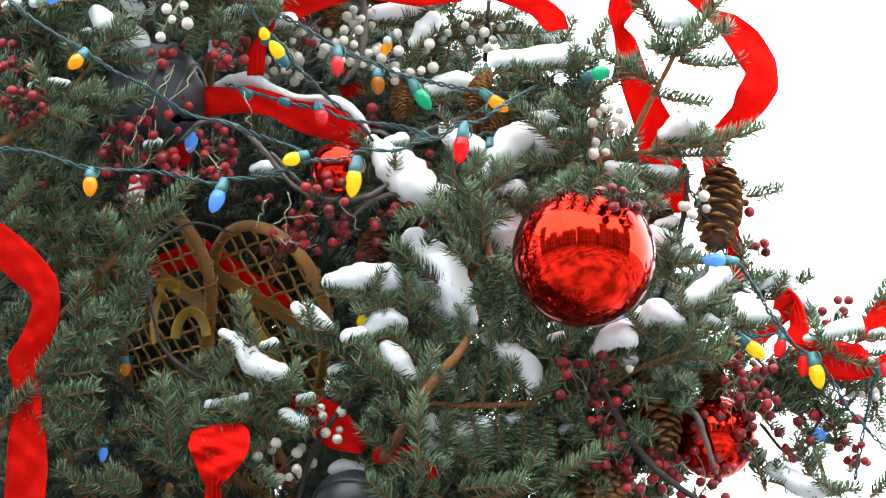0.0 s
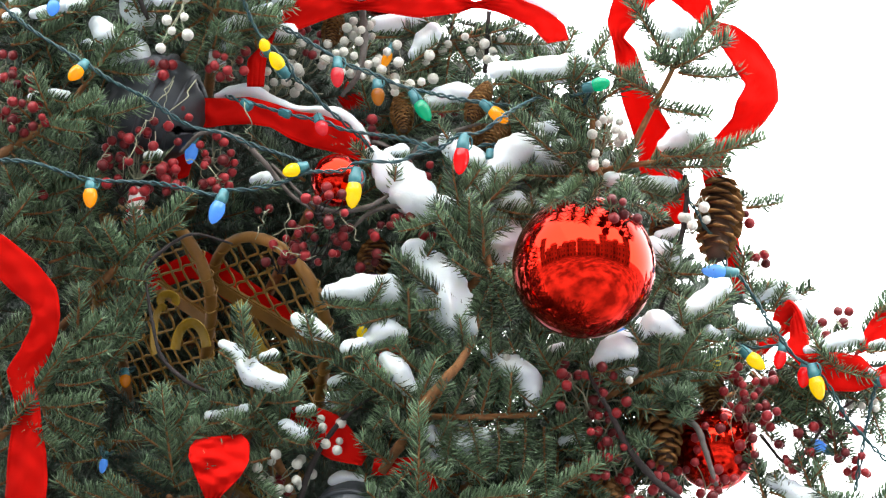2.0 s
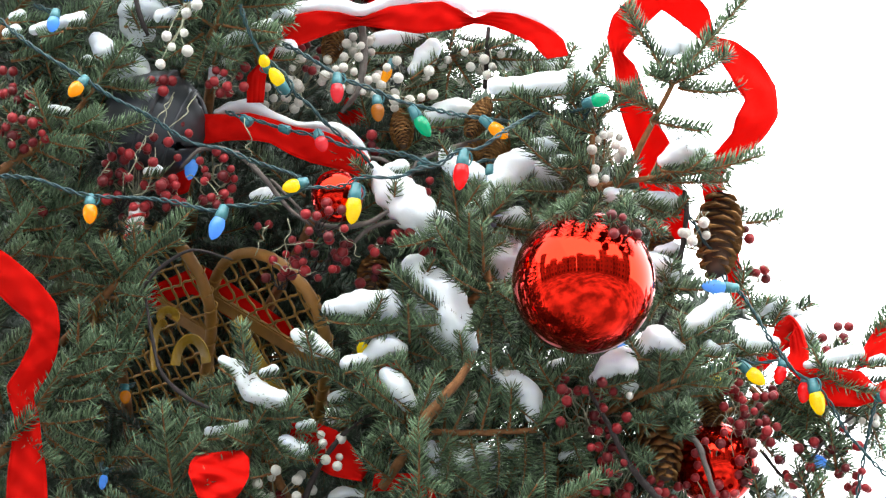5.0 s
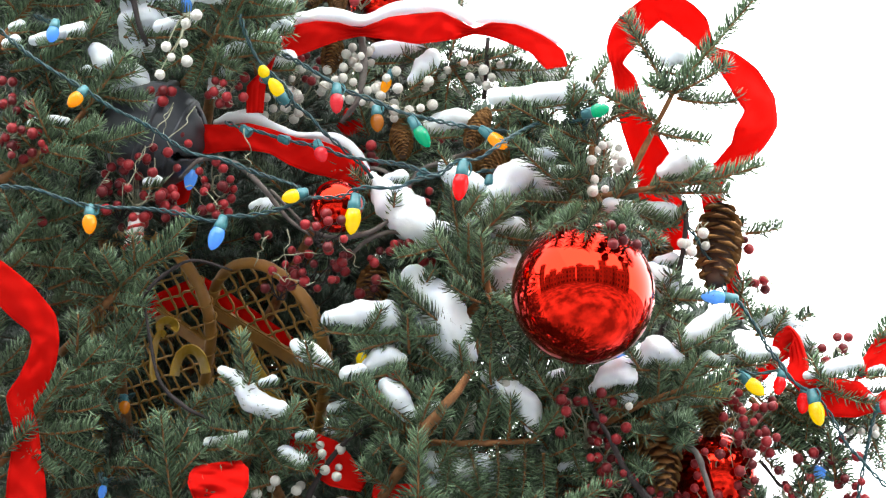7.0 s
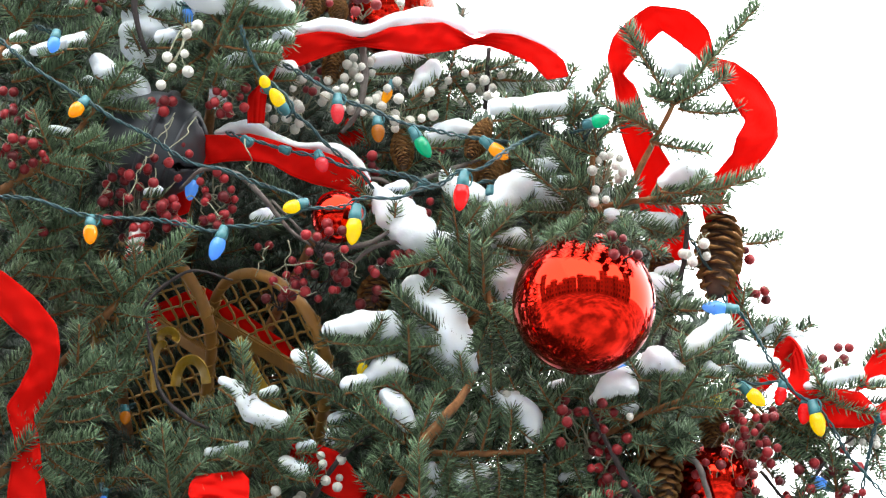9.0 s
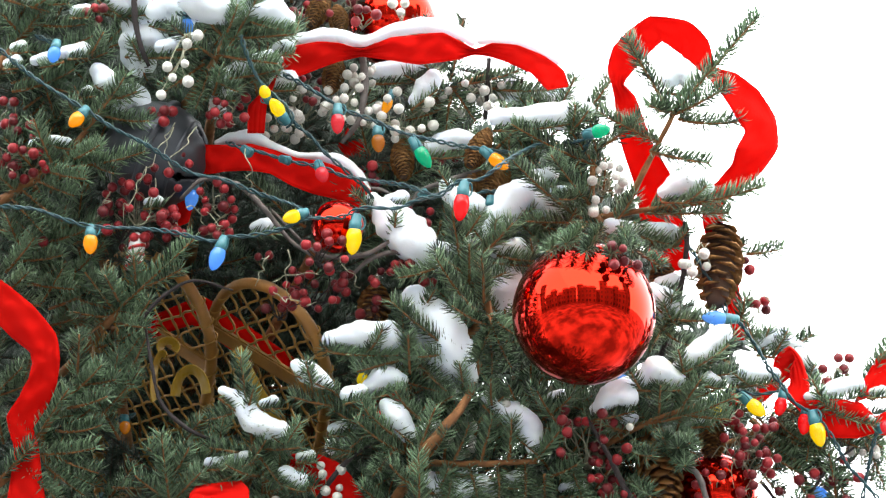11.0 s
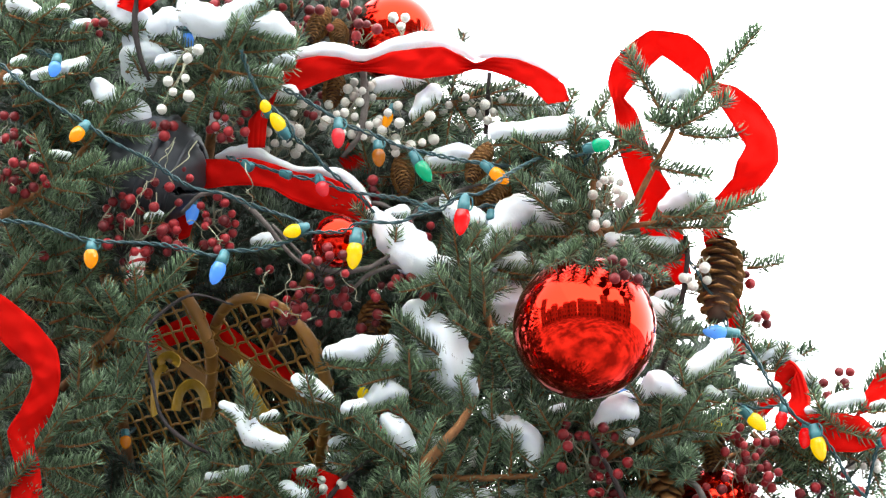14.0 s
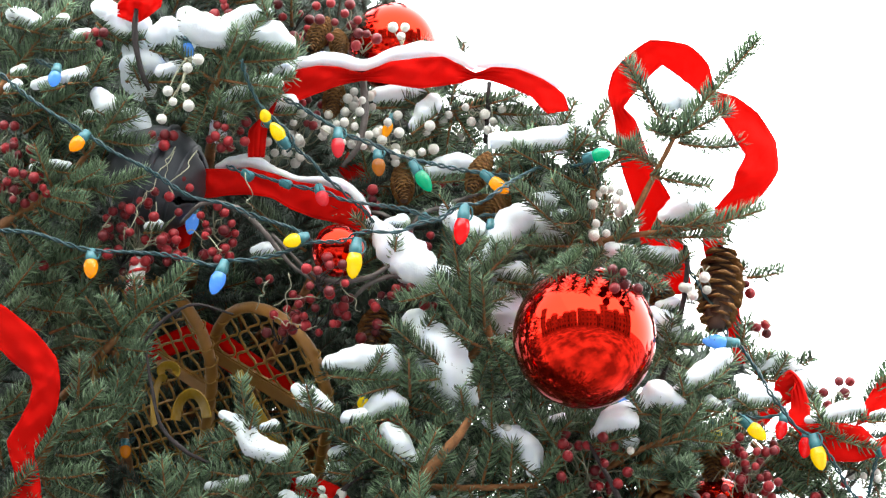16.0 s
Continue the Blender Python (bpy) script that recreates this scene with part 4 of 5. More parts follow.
ribbon([(1290, 598, -20, 36, 90, 0), (1340, 596, -20, 34, 85, 0), (1375, 586, -5, 42, 45, 0), (1385, 562, 10, 42, 10, 5), (1391, 536, 20, 42, 0, 10), (1402, 522, 30, 26, -60, 20), (1409, 545, 40, 24, -150, 10),
        (1415, 580, 45, 34, -190, 0), (1404, 612, 50, 44, -212, 0), (1425, 636, 60, 58, -250, 0), (1475, 638, 65, 68, -268, 10), (1520, 642, 65, 62, -276, 10), (1546, 650, 60, 30, -280, 10), (1600, 640, 50, 64, -270, 10)],
       "red velvet bow with a short upright loop", seed=6)
ribbon([(1540, 600, 60, 60, 20, 0), (1565, 560, 60, 70, 10, 10), (1590, 520, 60, 60, 0, 10)], seed=7)
ribbon([(388, 752, 112, 76, 6, 0), (389, 768, 128, 104, 4, 8), (387, 792, 146, 108, -4, 12), (384, 816, 154, 86, -8, 12), (380, 840, 155, 54, -6, 8), (376, 862, 147, 24, 0, 0), (378, 900, 140, 30, 0, 0)],
       "gathered fan of a red velvet bow between dark shoots", fold=0.12, seed=8)
ribbon([(515, 712, 80, 20, 80, 0), (545, 724, 85, 50, 80, 0), (578, 746, 85, 72, 60, 10), (605, 768, 85, 62, 55, 0), (645, 795, 70, 20, 60, 0)], "crumpled end of a red velvet ribbon", seed=10)
ribbon([(660, 806, 60, 30, 80, 0), (690, 806, 70, 30, 70, 0), (735, 805, 80, 36, 40, 0), (765, 850, 70, 26, 30, 0)], seed=11)
ribbon([(620, 655, 40, 30, 80, 0), (660, 630, 50, 40, 80, 0), (712, 598, 50, 36, 70, 0)], seed=12)
ribbon([(606, 140, -190, 34, 60, 0), (632, 168, -180, 44, 50, 20), (650, 200, -190, 34, 40, 0)], "red velvet ribbon end deep among white berries", seed=16)
ribbon([(205, -128, 50, 20, 90, 0), (235, -135, 60, 60, 95, 10), (262, -140, 60, 50, 80, 10), (285, -150, 50, 30, 80, 0)], "puffed loop of a red velvet bow", fold=0.2, seed=13)
ribbon([(262, 480, -260, 40, 80, 0), (350, 448, -250, 52, 70, 0), (430, 500, -250, 50, 60, 0), (510, 550, -250, 40, 60, 0)], "red ribbon behind the snowshoes", seed=14)
ribbon([(300, 300, -60, 36, 10, 0), (318, 290, -50, 30, 0, 0), (330, 250, -60, 26, 0, 0)], seed=15)


# ---- baubles ----
def bauble(x, y, d, r, label):
    p = at(x, y, d)
    e = thing("bauble", p, label, "bauble", "red baubles")
    r /= 1000
    bm = bmesh.new()
    bmesh.ops.create_uvsphere(bm, u_segments=72, v_segments=40, radius=r)
    part("globe", bm_mesh("globe", bm), M_RED_MIRROR, e)
    up = Vector((0.12, 0.1, 1)).normalized()
    v, f = lathe([(r * .17, -r * .03), (r * .17, r * .10), (r * .15, r * .12), (r * .02, r * .13)], 20)
    part("cap", poly_mesh("cap", v, f), M_CAP, e, turn_to(up, up * r * 0.98))
    ring = [(math.cos(a) * r * .06, 0, math.sin(a) * r * .06) for a in np.linspace(0, 2 * math.pi, 14)]
    v, f = tube_data(ring, r * 0.010, 6)
    part("loop", raw_mesh("loop", v, f), M_CAP, e, Matrix.Translation(up * r * 1.14))


bauble(1033, 453, 225, 121, "large mirror-bright red glass bauble hanging from a branch")
bauble(1265, 775, 10, 74, "red glass bauble half hidden behind berries")
bauble(597, 300, 112, 46, "small red glass bauble behind a light cable")
bauble(694, -62, -130, 82, "red glass bauble near the treetop")


# ---- dark bells ----
def bell(x, y, d, r, axis, label):
    p = at(x, y, d)
    e = thing("bell", p, label, "bell", "dark bells")
    r /= 1000
    bm = bmesh.new()
    bmesh.ops.create_uvsphere(bm, u_segments=96, v_segments=80, radius=r)
    kill = []
    for fc in bm.faces:
        c = fc.calc_center_median()
        az = math.atan2(c.y, c.x) % (math.pi / 2) - math.pi / 4
        z = c.z / r
        rho = math.hypot(c.x, c.y) / r
        if (0.25 < rho < 0.70 and z < 0 and abs(az) * rho < 0.045) or (z < 0 and math.hypot(rho - 0.72, az * rho) < 0.085):
            kill.append(fc)
    bmesh.ops.delete(bm, geom=kill, context='FACES')
    m = turn_to(axis)
    g = part("shell", bm_mesh("shell", bm), M_BELL, e, m)
    sol = g.modifiers.new("thickness", 'SOLIDIFY')
    sol.thickness = r * 0.05
    v, f = lathe([(r * .98, -r * .07), (r * 1.07, -r * .06), (r * 1.09, 0), (r * 1.07, r * .06), (r * .98, r * .07)], 64)
    part("rim", poly_mesh("rim", v, f[:-2]), M_BELL, e, m)
    v, f = lathe([(r * .80, -r * .55), (r * .87, -r * .545), (r * .885, -r * .51), (r * .87, -r * .47), (r * .84, -r * .46)], 64)
    part("band", poly_mesh("band", v, f[:-2]), M_BELL, e, m)
    ring = [(math.cos(a) * r * .16, 0, r * 1.12 + math.sin(a) * r * .16) for a in np.linspace(0, 2 * math.pi, 18)]
    v, f = tube_data(ring, r * 0.035, 8)
    part("hanger", raw_mesh("hanger", v, f), M_BELL, e, m)
    bm = bmesh.new()
    bmesh.ops.create_icosphere(bm, subdivisions=2, radius=r * 0.2)
    part("clapper", bm_mesh("clapper", bm), M_BELL, e, m @ Matrix.Translation((0, 0, -r * 0.7)))


bell(275, 172, -15, 95, (-0.90, -0.08, 0.36), "large matt black-grey sleigh bell with cut slots")
bell(625, 892, 40, 66, (0.1, 0.3, 0.9), "matt black sleigh bell with snow on its crown")
bell(930, 318, -60, 26, (0.1, 0.3, 0.9), "small black bell deep in the branches")


# ---- light strings ----
def bulb_mesh():
    """A strawberry-shaped bulb cut all over in small facets."""
    prof = np.array([(0.0004, -0.046), (0.004, -0.0445), (0.008, -0.040), (0.0125, -0.030), (0.0148, -0.020), (0.0148, -0.012), (0.0125, -0.004), (0.0105, 0.0)])
    seg, hs = 16, np.linspace(-0.046, 0.0, 12)
    v, f = [], []
    for i, h in enumerate(hs):
        r = np.interp(h, prof[:, 1], prof[:, 0])
        v += [(r * math.cos(a), r * math.sin(a), h) for a in (np.arange(seg) + 0.5 * (i % 2)) * 2 * math.pi / seg]
    for i in range(len(hs) - 1):
        for j in range(seg):
            k = (j + 1) % seg
            a, b, c, d = i * seg + j, i * seg + k, (i + 1) * seg + j, (i + 1) * seg + k
            f += [(a, b, d), (a, d, c)] if i % 2 else [(a, b, c), (b, d, c)]
    f += [tuple(range(seg))[::-1], tuple((len(hs) - 1) * seg + j for j in range(seg))]
    return poly_mesh("bulb", v, f, False)


def socket_mesh():
    prof = [(0.0105, -0.002), (0.0118, 0.000), (0.0118, 0.012), (0.0104, 0.014), (0.0100, 0.024), (0.0085, 0.027), (0.003, 0.0275)]
    v, f = lathe(prof, 18)
    clip = [(0.0100 + 0.0085 * math.sin(a), 0.0, 0.013 + 0.0125 * math.cos(a)) for a in np.linspace(0, math.pi, 10)]
    cv, cf = tube_data(clip, 0.0017, 6)
    k = len(v)
    return poly_mesh("socket", list(v) + [tuple(q) for q in cv], list(f) + [tuple(int(i) + k for i in t) for t in cf])


BULB_ME = {}
for key in BULB:
    BULB_ME[key] = bulb_mesh()
    BULB_ME[key].materials.append(BULB[key])
SOCKET_ME = socket_mesh()
SOCKET_ME.materials.append(M_SOCKET)


def light_string(paths, lamps, label):
    """Cables twisted of two wires along face spots (x, y, d); lamps: (colour, socket x, y, tip x, y, d, size)."""
    o = at(*paths[0][0])
    e = thing("light_string", o, label, "string lights", "strings of coloured lights")
    for path in paths:
        pts = [tuple(at(*p) - o) for p in path]
        sm = smooth_path(pts, 4)
        step = np.linalg.norm(np.diff(sm, axis=0), axis=1)
        s = np.concatenate([[0], np.cumsum(step)])
        n = max(24, int(s[-1] / 0.003))
        u = np.linspace(0, s[-1], n)
        line = np.stack([np.interp(u, s, sm[:, k]) for k in range(3)], axis=1)
        for k in range(3):
            ker = np.ones(7) / 7
            line[3:-3, k] = np.convolve(line[:, k], ker, mode='valid')
        _, n1, n2 = frames_along(line)
        for side in (0, math.pi):
            a = u / 0.042 * 2 * math.pi + side + 1.2 * np.sin(u * 23)
            strand = line + (0.0022 + 0.0009 * np.sin(u * 41 + 1))[:, None] * (np.cos(a)[:, None] * n1 + np.sin(a)[:, None] * n2)
            v, f = tube_data(strand, 0.0020, 6)
            me = raw_mesh("wire", v, f)
            me.polygons.foreach_set("use_smooth", [True] * len(me.polygons))
            part("wire", me, M_WIRE, e)
    for color, sx, sy, tx, ty, d, size in lamps:
        base = at(sx, sy, d) - o
        tip = at(tx, ty, d + 12) - o
        m = turn_to(base - tip, base + (tip - base).normalized() * 0.004) @ Matrix.Diagonal((0.84 * size, 0.84 * size, (tip - base).length / 0.052, 1))
        if color == "empty":
            part("socket", SOCKET_ME, None, e, m)
            continue
        b = part("bulb", BULB_ME[color], None, e, m)
        tagged(b, color + " faceted bulb")
        part("socket", SOCKET_ME, None, b)


W = 175
light_string([[(-20, 262, W), (60, 268, W), (110, 285, W), (160, 299, W), (240, 302, W), (300, 308, W), (350, 320, W), (385, 326, W), (402, 316, W), (440, 316, W), (500, 303, W),
               (545, 285, W), (604, 283, W), (640, 266, W), (703, 267, W), (739, 251, W), (775, 245, W), (797, 230, W), (815, 216, W), (846, 217, W), (882, 193, W), (927, 164, 100),
               (960, 150, 60)]],
             [("orange", 160, 312, 159, 349, W, 1.0), ("blue", 391, 335, 374, 378, W, 1.05), ("yellow", 532, 277, 500, 287, W, 0.95), ("yellow", 628, 300, 622, 352, W, 1.12),
              ("red", 819, 240, 812, 292, W, 1.1)],
             "twisted teal cable of coloured faceted bulbs across the branches")
light_string([[(15, 0, 130), (60, 36, 140), (130, 80, 140), (160, 98, 140), (200, 125, 140), (260, 155, 130), (332, 202, 120), (395, 216, 120), (449, 238, 120), (523, 262, 124), (548, 280, W)],
              [(-20, -30, 130), (15, 0, 130)]],
             [("orange", 145, 98, 122, 122, 142, 0.95)], "twisted teal cable of coloured bulbs slanting past the bell")
light_string([[(425, -40, 100), (438, 0, 100), (458, 40, 105), (485, 67, 110), (512, 94, 110), (517, 112, 110), (505, 122, 100)],
              [(500, 30, 60), (523, 40, 60), (560, 62, 60), (590, 80, 60), (613, 94, 60), (658, 110, 60), (703, 130, 60), (734, 138, 60), (775, 148, 60), (820, 157, 60), (864, 163, 60), (910, 168, 50)],
              [(500, 90, 90), (523, 119, 60), (550, 139, 60), (572, 166, 60), (604, 193, 60), (631, 216, 60), (649, 234, 60), (660, 250, 50)]],
             [("yellow", 500, 104, 478, 72, 112, 0.95), ("yellow", 472, 72, 464, 50, 108, 0.8), ("pink", 597, 98, 597, 136, 64, 0.95), ("green", 738, 158, 762, 196, 64, 1.0),
              ("orange", 866, 172, 900, 198, 64, 0.95), ("amber", 668, 135, 670, 168, 40, 0.95), ("orange", 690, 70, 678, 100, -20, 0.7)],
             "twisted teal cable of coloured bulbs among white berries")
light_string([[(400, 150, 60), (425, 158, 70), (463, 168, 70), (507, 182, 70), (554, 191, 70), (581, 198, 70), (604, 209, 70), (658, 218, 70), (712, 225, 70), (748, 237, 70), (780, 246, 90)],
              [(918, 227, 40), (891, 238, 40), (855, 236, 40), (830, 250, 40)]],
             [("pink", 565, 194, 574, 220, 74, 0.95), ("empty", 440, 168, 468, 190, 74, 0.9), ("empty", 508, 182, 540, 192, 74, 0.85), ("empty", 750, 240, 738, 225, 60, 0.85), ("empty", 868, 258, 866, 290, 50, 0.95)],
             "twisted teal cable of bulbs over the snowy ribbon")
light_string([[(1205, 300, 30), (1219, 334, 40), (1235, 357, 50), (1248, 384, 60), (1271, 406, 60), (1280, 433, 60), (1289, 460, 70), (1307, 467, 70), (1325, 492, 70), (1343, 519, 70),
               (1360, 550, 80), (1378, 573, 80), (1405, 610, 80), (1441, 633, 80), (1464, 660, 80), (1482, 691, 80), (1500, 723, 80), (1522, 745, 80), (1545, 772, 80), (1590, 815, 80)],
              [(1280, 590, 40), (1297, 588, 60), (1338, 596, 70), (1378, 590, 80)], [(1560, 640, 50), (1548, 670, 60), (1532, 740, 60), (1513, 850, 60)]],
             [("blue", 1286, 462, 1240, 459, 74, 1.0), ("yellow", 1322, 607, 1354, 634, 84, 1.0), ("yellow", 1441, 644, 1453, 690, 84, 1.1), ("yellow", 1262, 612, 1272, 642, 60, 0.8),
              ("red", 1384, 600, 1376, 634, 60, 0.9), ("red", 1426, 628, 1420, 668, 60, 1.0), ("pink", 1556, 656, 1580, 650, 60, 1.0), ("blue", 1462, 776, 1428, 762, 20, 0.9)],
             "twisted teal cable of coloured bulbs down the branch tips")
light_string([[(1000, 150, 20), (1030, 146, 100), (1046, 136, 110), (1030, 170, 40)], [(1070, 600, 30), (1105, 570, 30), (1130, 540, 20)]],
             [("green", 1046, 134, 1080, 124, 115, 1.0), ("blue", 1110, 560, 1092, 590, 40, 0.9)], "short stretch of light cable behind the bauble")
light_string([[(300, 210, -20), (335, 225, 0), (360, 220, -10)], [(180, 770, 30), (185, 790, 60), (200, 780, 30)], [(60, -40, 60), (95, -25, 60), (130, 0, 40)],
              [(630, 540, 40), (642, 552, 50), (660, 540, 40)], [(205, 640, 0), (222, 640, 0), (240, 630, -10)], [(300, -90, 40), (325, -75, 60), (340, -80, 50)]],
             [("blue", 342, 232, 334, 272, 0, 0.95), ("blue", 186, 790, 180, 818, 25, 0.6), ("blue", 97, -20, 90, 8, 110, 0.9), ("yellow", 642, 556, 640, 584, 50, 0.8),
              ("amber", 222, 642, 222, 666, 0, 0.8), ("blue", 328, -70, 332, -40, 50, 0.9)], "light cable sunk deep in the foliage")


# ---- berry sprays ----
def berry_mesh(name, mat):
    bm = bmesh.new()
    bmesh.ops.create_uvsphere(bm, u_segments=18, v_segments=12, radius=1.0)
    for v in bm.verts:
        v.co *= 1 + 0.04 * noise.noise(v.co * 1.6)
        if v.co.z < -0.85:
            v.co.z *= 0.93
    me = bm_mesh(name, bm)
    me.materials.append(mat)
    return me


RED_ME, WHITE_ME = berry_mesh("berry", M_RED_BERRY), berry_mesh("berry", M_WHITE_BERRY)


def berries(x, y, d, spread, n, kind="red", size=8.5, seed=0, stem=None, flat=0.8, places=()):
    rng = np.random.default_rng(int(x * 7 + y * 3 + seed) + 2000)
    o = at(x, y, d)
    label = "spray of dull red artificial berries on thin stems" if kind == "red" else "spray of chalky white artificial berries on thin stems"
    e = thing("berry_spray", o, label, "berries", kind + " berry sprays")
    root = np.array(at(*stem) - o) if stem else np.array(at(x - spread * 0.3, y + spread * 0.9, d - 60) - o)
    spots, tries = [np.array(at(px, py, d) - o) for px, py in places], 0
    while len(spots) < n and tries < 4000:
        tries += 1
        q = rng.uniform(-1, 1, 3) * spread * 1.25
        if math.hypot(q[0], q[1]) > spread * 1.25:
            continue
        q[1] *= flat
        p = np.array(at(x + q[0], y + q[1], d + q[2] * 0.6) - o)
        if all(np.linalg.norm(p - s) > size * 0.0019 for s in spots):
            spots.append(p)
    stem_mat = M_FINE_STEM if kind == "white" or rng.uniform() < 0.7 else M_STEM
    for p in spots:
        hub = root * 0.5 + p * 0.3 + rng.normal(0, 0.012, 3)
        t = np.linspace(0, 1, 7)[:, None]
        line = (1 - t) ** 2 * root + 2 * t * (1 - t) * hub + t ** 2 * p + np.sin(t * 3.14) * rng.normal(0, 0.004, 3) + np.sin(t * 6.28) * rng.normal(0, 0.004, 3)
        part("stem", raw_mesh("stem", *tube_data(line, np.linspace(0.0016, 0.0008, 7), 5)), stem_mat, e)
    me = RED_ME if kind == "red" else WHITE_ME
    for p in spots:
        s = size / 1000 * rng.uniform(0.80, 1.22)
        part("berry", me, None, e, turn_to(Vector(rng.normal(0, 1, 3)) , p, scale=s))


for row in ((20, 160, 90, 50, 20), (55, 190, 90, 30, 6), (10, 100, 60, 25, 5), (285, 190, 80, 40, 7), (255, 250, 80, 60, 20), (225, 290, 80, 40, 9), (300, 290, 80, 30, 8),
            (385, 245, 90, 28, 9), (385, 285, 90, 30, 10), (290, 95, 70, 22, 5), (405, 92, 70, 34, 11), (210, 210, 60, 25, 4)):
    berries(*row)
for row in ((560, 405, 60, 45, 15), (505, 435, 60, 32, 7), (600, 400, 60, 24, 5), (650, 450, 50, 32, 6), (712, 355, 60, 20, 4), (668, 378, 60, 22, 4), (575, 338, 190, 36, 9),
            (640, 205, -30, 26, 9), (735, 290, -20, 30, 8), (790, 175, -60, 20, 5), (470, 350, 20, 12, 2), (235, 325, 30, 26, 5), (72, 325, 60, 6, 1), (530, 55, -40, 34, 8),
            (750, 410, 30, 18, 4)):
    berries(*row)
for row in ((1105, 350, 320, 26, 6), (1312, 370, -20, 14, 3), (1345, 438, -20, 16, 4), (1478, 555, 20, 34, 7), (1050, 680, 110, 52, 20), (1010, 640, 110, 28, 5), (1080, 740, 110, 34, 9),
            (1090, 800, 110, 38, 11), (1135, 835, 110, 38, 12), (1325, 670, 70, 45, 18), (1330, 720, 70, 40, 13), (1285, 765, 80, 48, 16), (1250, 845, 80, 52, 14),
            (1400, 790, 50, 30, 8), (1445, 745, 40, 26, 6), (1515, 805, 50, 32, 10), (1500, 735, 40, 26, 4), (1180, 865, 90, 40, 8), (1300, 620, 60, 26, 4)):
    berries(*row)
for row in ((185, -85, 60, 28, 4), (510, -105, -60, 50, 14), (600, -110, -30, 34, 9), (400, -128, 20, 24, 4), (560, -70, -60, 20, 3), (500, 840, 60, 20, 4), (645, -70, 0, 20, 4)):
    berries(*row)
for row in ((490, 120, -20, 36, 13), (545, 85, -30, 32, 9), (610, 70, -20, 44, 16), (660, 100, -20, 22, 6), (715, 100, -20, 46, 14), (640, 30, -40, 24, 6),
            (825, 70, -60, 36, 10), (890, 75, -60, 36, 9), (1070, 215, 60, 30, 8), (1060, 260, 60, 18, 4), (1232, 370, 80, 26, 6), (1115, 655, 130, 6, 1), (505, 820, 90, 42, 12),
            (590, 750, 90, 34, 8), (825, 675, 30, 26, 6), (1530, 700, 40, 22, 4), (715, -90, 20, 24, 3), (1400, 850, 40, 26, 3), (905, 620, 110, 18, 3),
            (1080, 640, 60, 26, 4)):
    berries(row[0], row[1], row[2], row[3], row[4], "white", 8.2)


berries(312, 35, 125, 40, 7, "white", 9.2, stem=(335, -45, 90), places=((330, -25), (349, -40), (295, 16), (326, 10), (304, 35), (332, 42), (284, 66)))


# ---- bare decorative stems ----
def stem(pts, grey=False):
    rows = [(*at(x, y, d), r * 0.8 / 1000) for x, y, d, r in pts]
    sm = smooth_path(rows, 6)
    o = sm[0, :3].copy()
    v, f = tube_data(sm[:, :3] - o, sm[:, 3], 8, 0.10, np.random.default_rng(len(pts)))
    me = raw_mesh("bare_stem", v, f)
    me.polygons.foreach_set("use_smooth", [True] * len(me.polygons))
    me.materials.append(M_GREY_STEM if grey else M_STEM)
    ob = new("bare_stem", me)
    ob.location = o
    return tagged(ob, "bare grey-brown twisted stem of a berry spray" if grey else "bare black stem of a berry spray", "stem", "bare stems")


stem([(525, 900, 80, 7), (545, 820, 90, 7), (580, 755, 100, 6), (625, 705, 100, 5), (665, 680, 90, 3)])
stem([(258, 480, 110, 3), (268, 540, 115, 4), (285, 610, 115, 4), (330, 655, 110, 5), (395, 685, 100, 3)])
stem([(240, 480, 100, 4), (280, 430, 110, 4), (340, 395, 110, 3), (412, 412, 100, 2)])
stem([(1040, 640, 120, 4), (1080, 710, 130, 6), (1110, 770, 130, 7), (1160, 830, 130, 8), (1240, 890, 120, 7)])
stem([(1165, 540, 20, 6), (1195, 450, 40, 6), (1215, 340, 60, 6), (1212, 290, 50, 4)])
stem([(640, -10, -10, 8), (645, 50, -5, 9), (635, 110, -5, 7), (605, 150, -20, 4)], True)
stem([(320, 250, 60, 4), (360, 215, 90, 5), (420, 225, 90, 6), (465, 265, 90, 6), (510, 320, 80, 4), (550, 350, 70, 3)], True)
stem([(480, 270, 70, 3), (560, 345, 60, 4), (640, 350, 70, 6), (700, 318, 60, 3)], True)
stem([(610, 400, 50, 2), (650, 360, 60, 5), (690, 345, 60, 5), (725, 350, 50, 3)], True)
stem([(1210, 715, 100, 6), (1235, 740, 110, 7), (1252, 790, 115, 6), (1268, 840, 110, 5)], True)
stem([(240, -140, 60, 5), (236, -80, 60, 7), (248, -20, 60, 6), (262, 15, 50, 4)])
stem([(865, 0, -50, 5), (862, 60, -50, 6), (858, 110, -50, 5)])
stem([(700, 60, -60, 4), (740, 30, -50, 7), (790, 0, -50, 6)], True)
stem([(560, 330, -30, 4), (650, 235, -20, 5), (720, 255, -10, 5), (780, 240, -30, 4)], True)
stem([(720, 290, -10, 4), (740, 240, -20, 5), (800, 215, -40, 6), (850, 200, -60, 5)], True)
stem([(1060, 640, 70, 5), (1090, 600, 70, 6), (1120, 570, 60, 4)])
stem([(1345, 750, 40, 4), (1400, 800, 50, 4), (1470, 720, 50, 3), (1510, 690, 40, 3)])


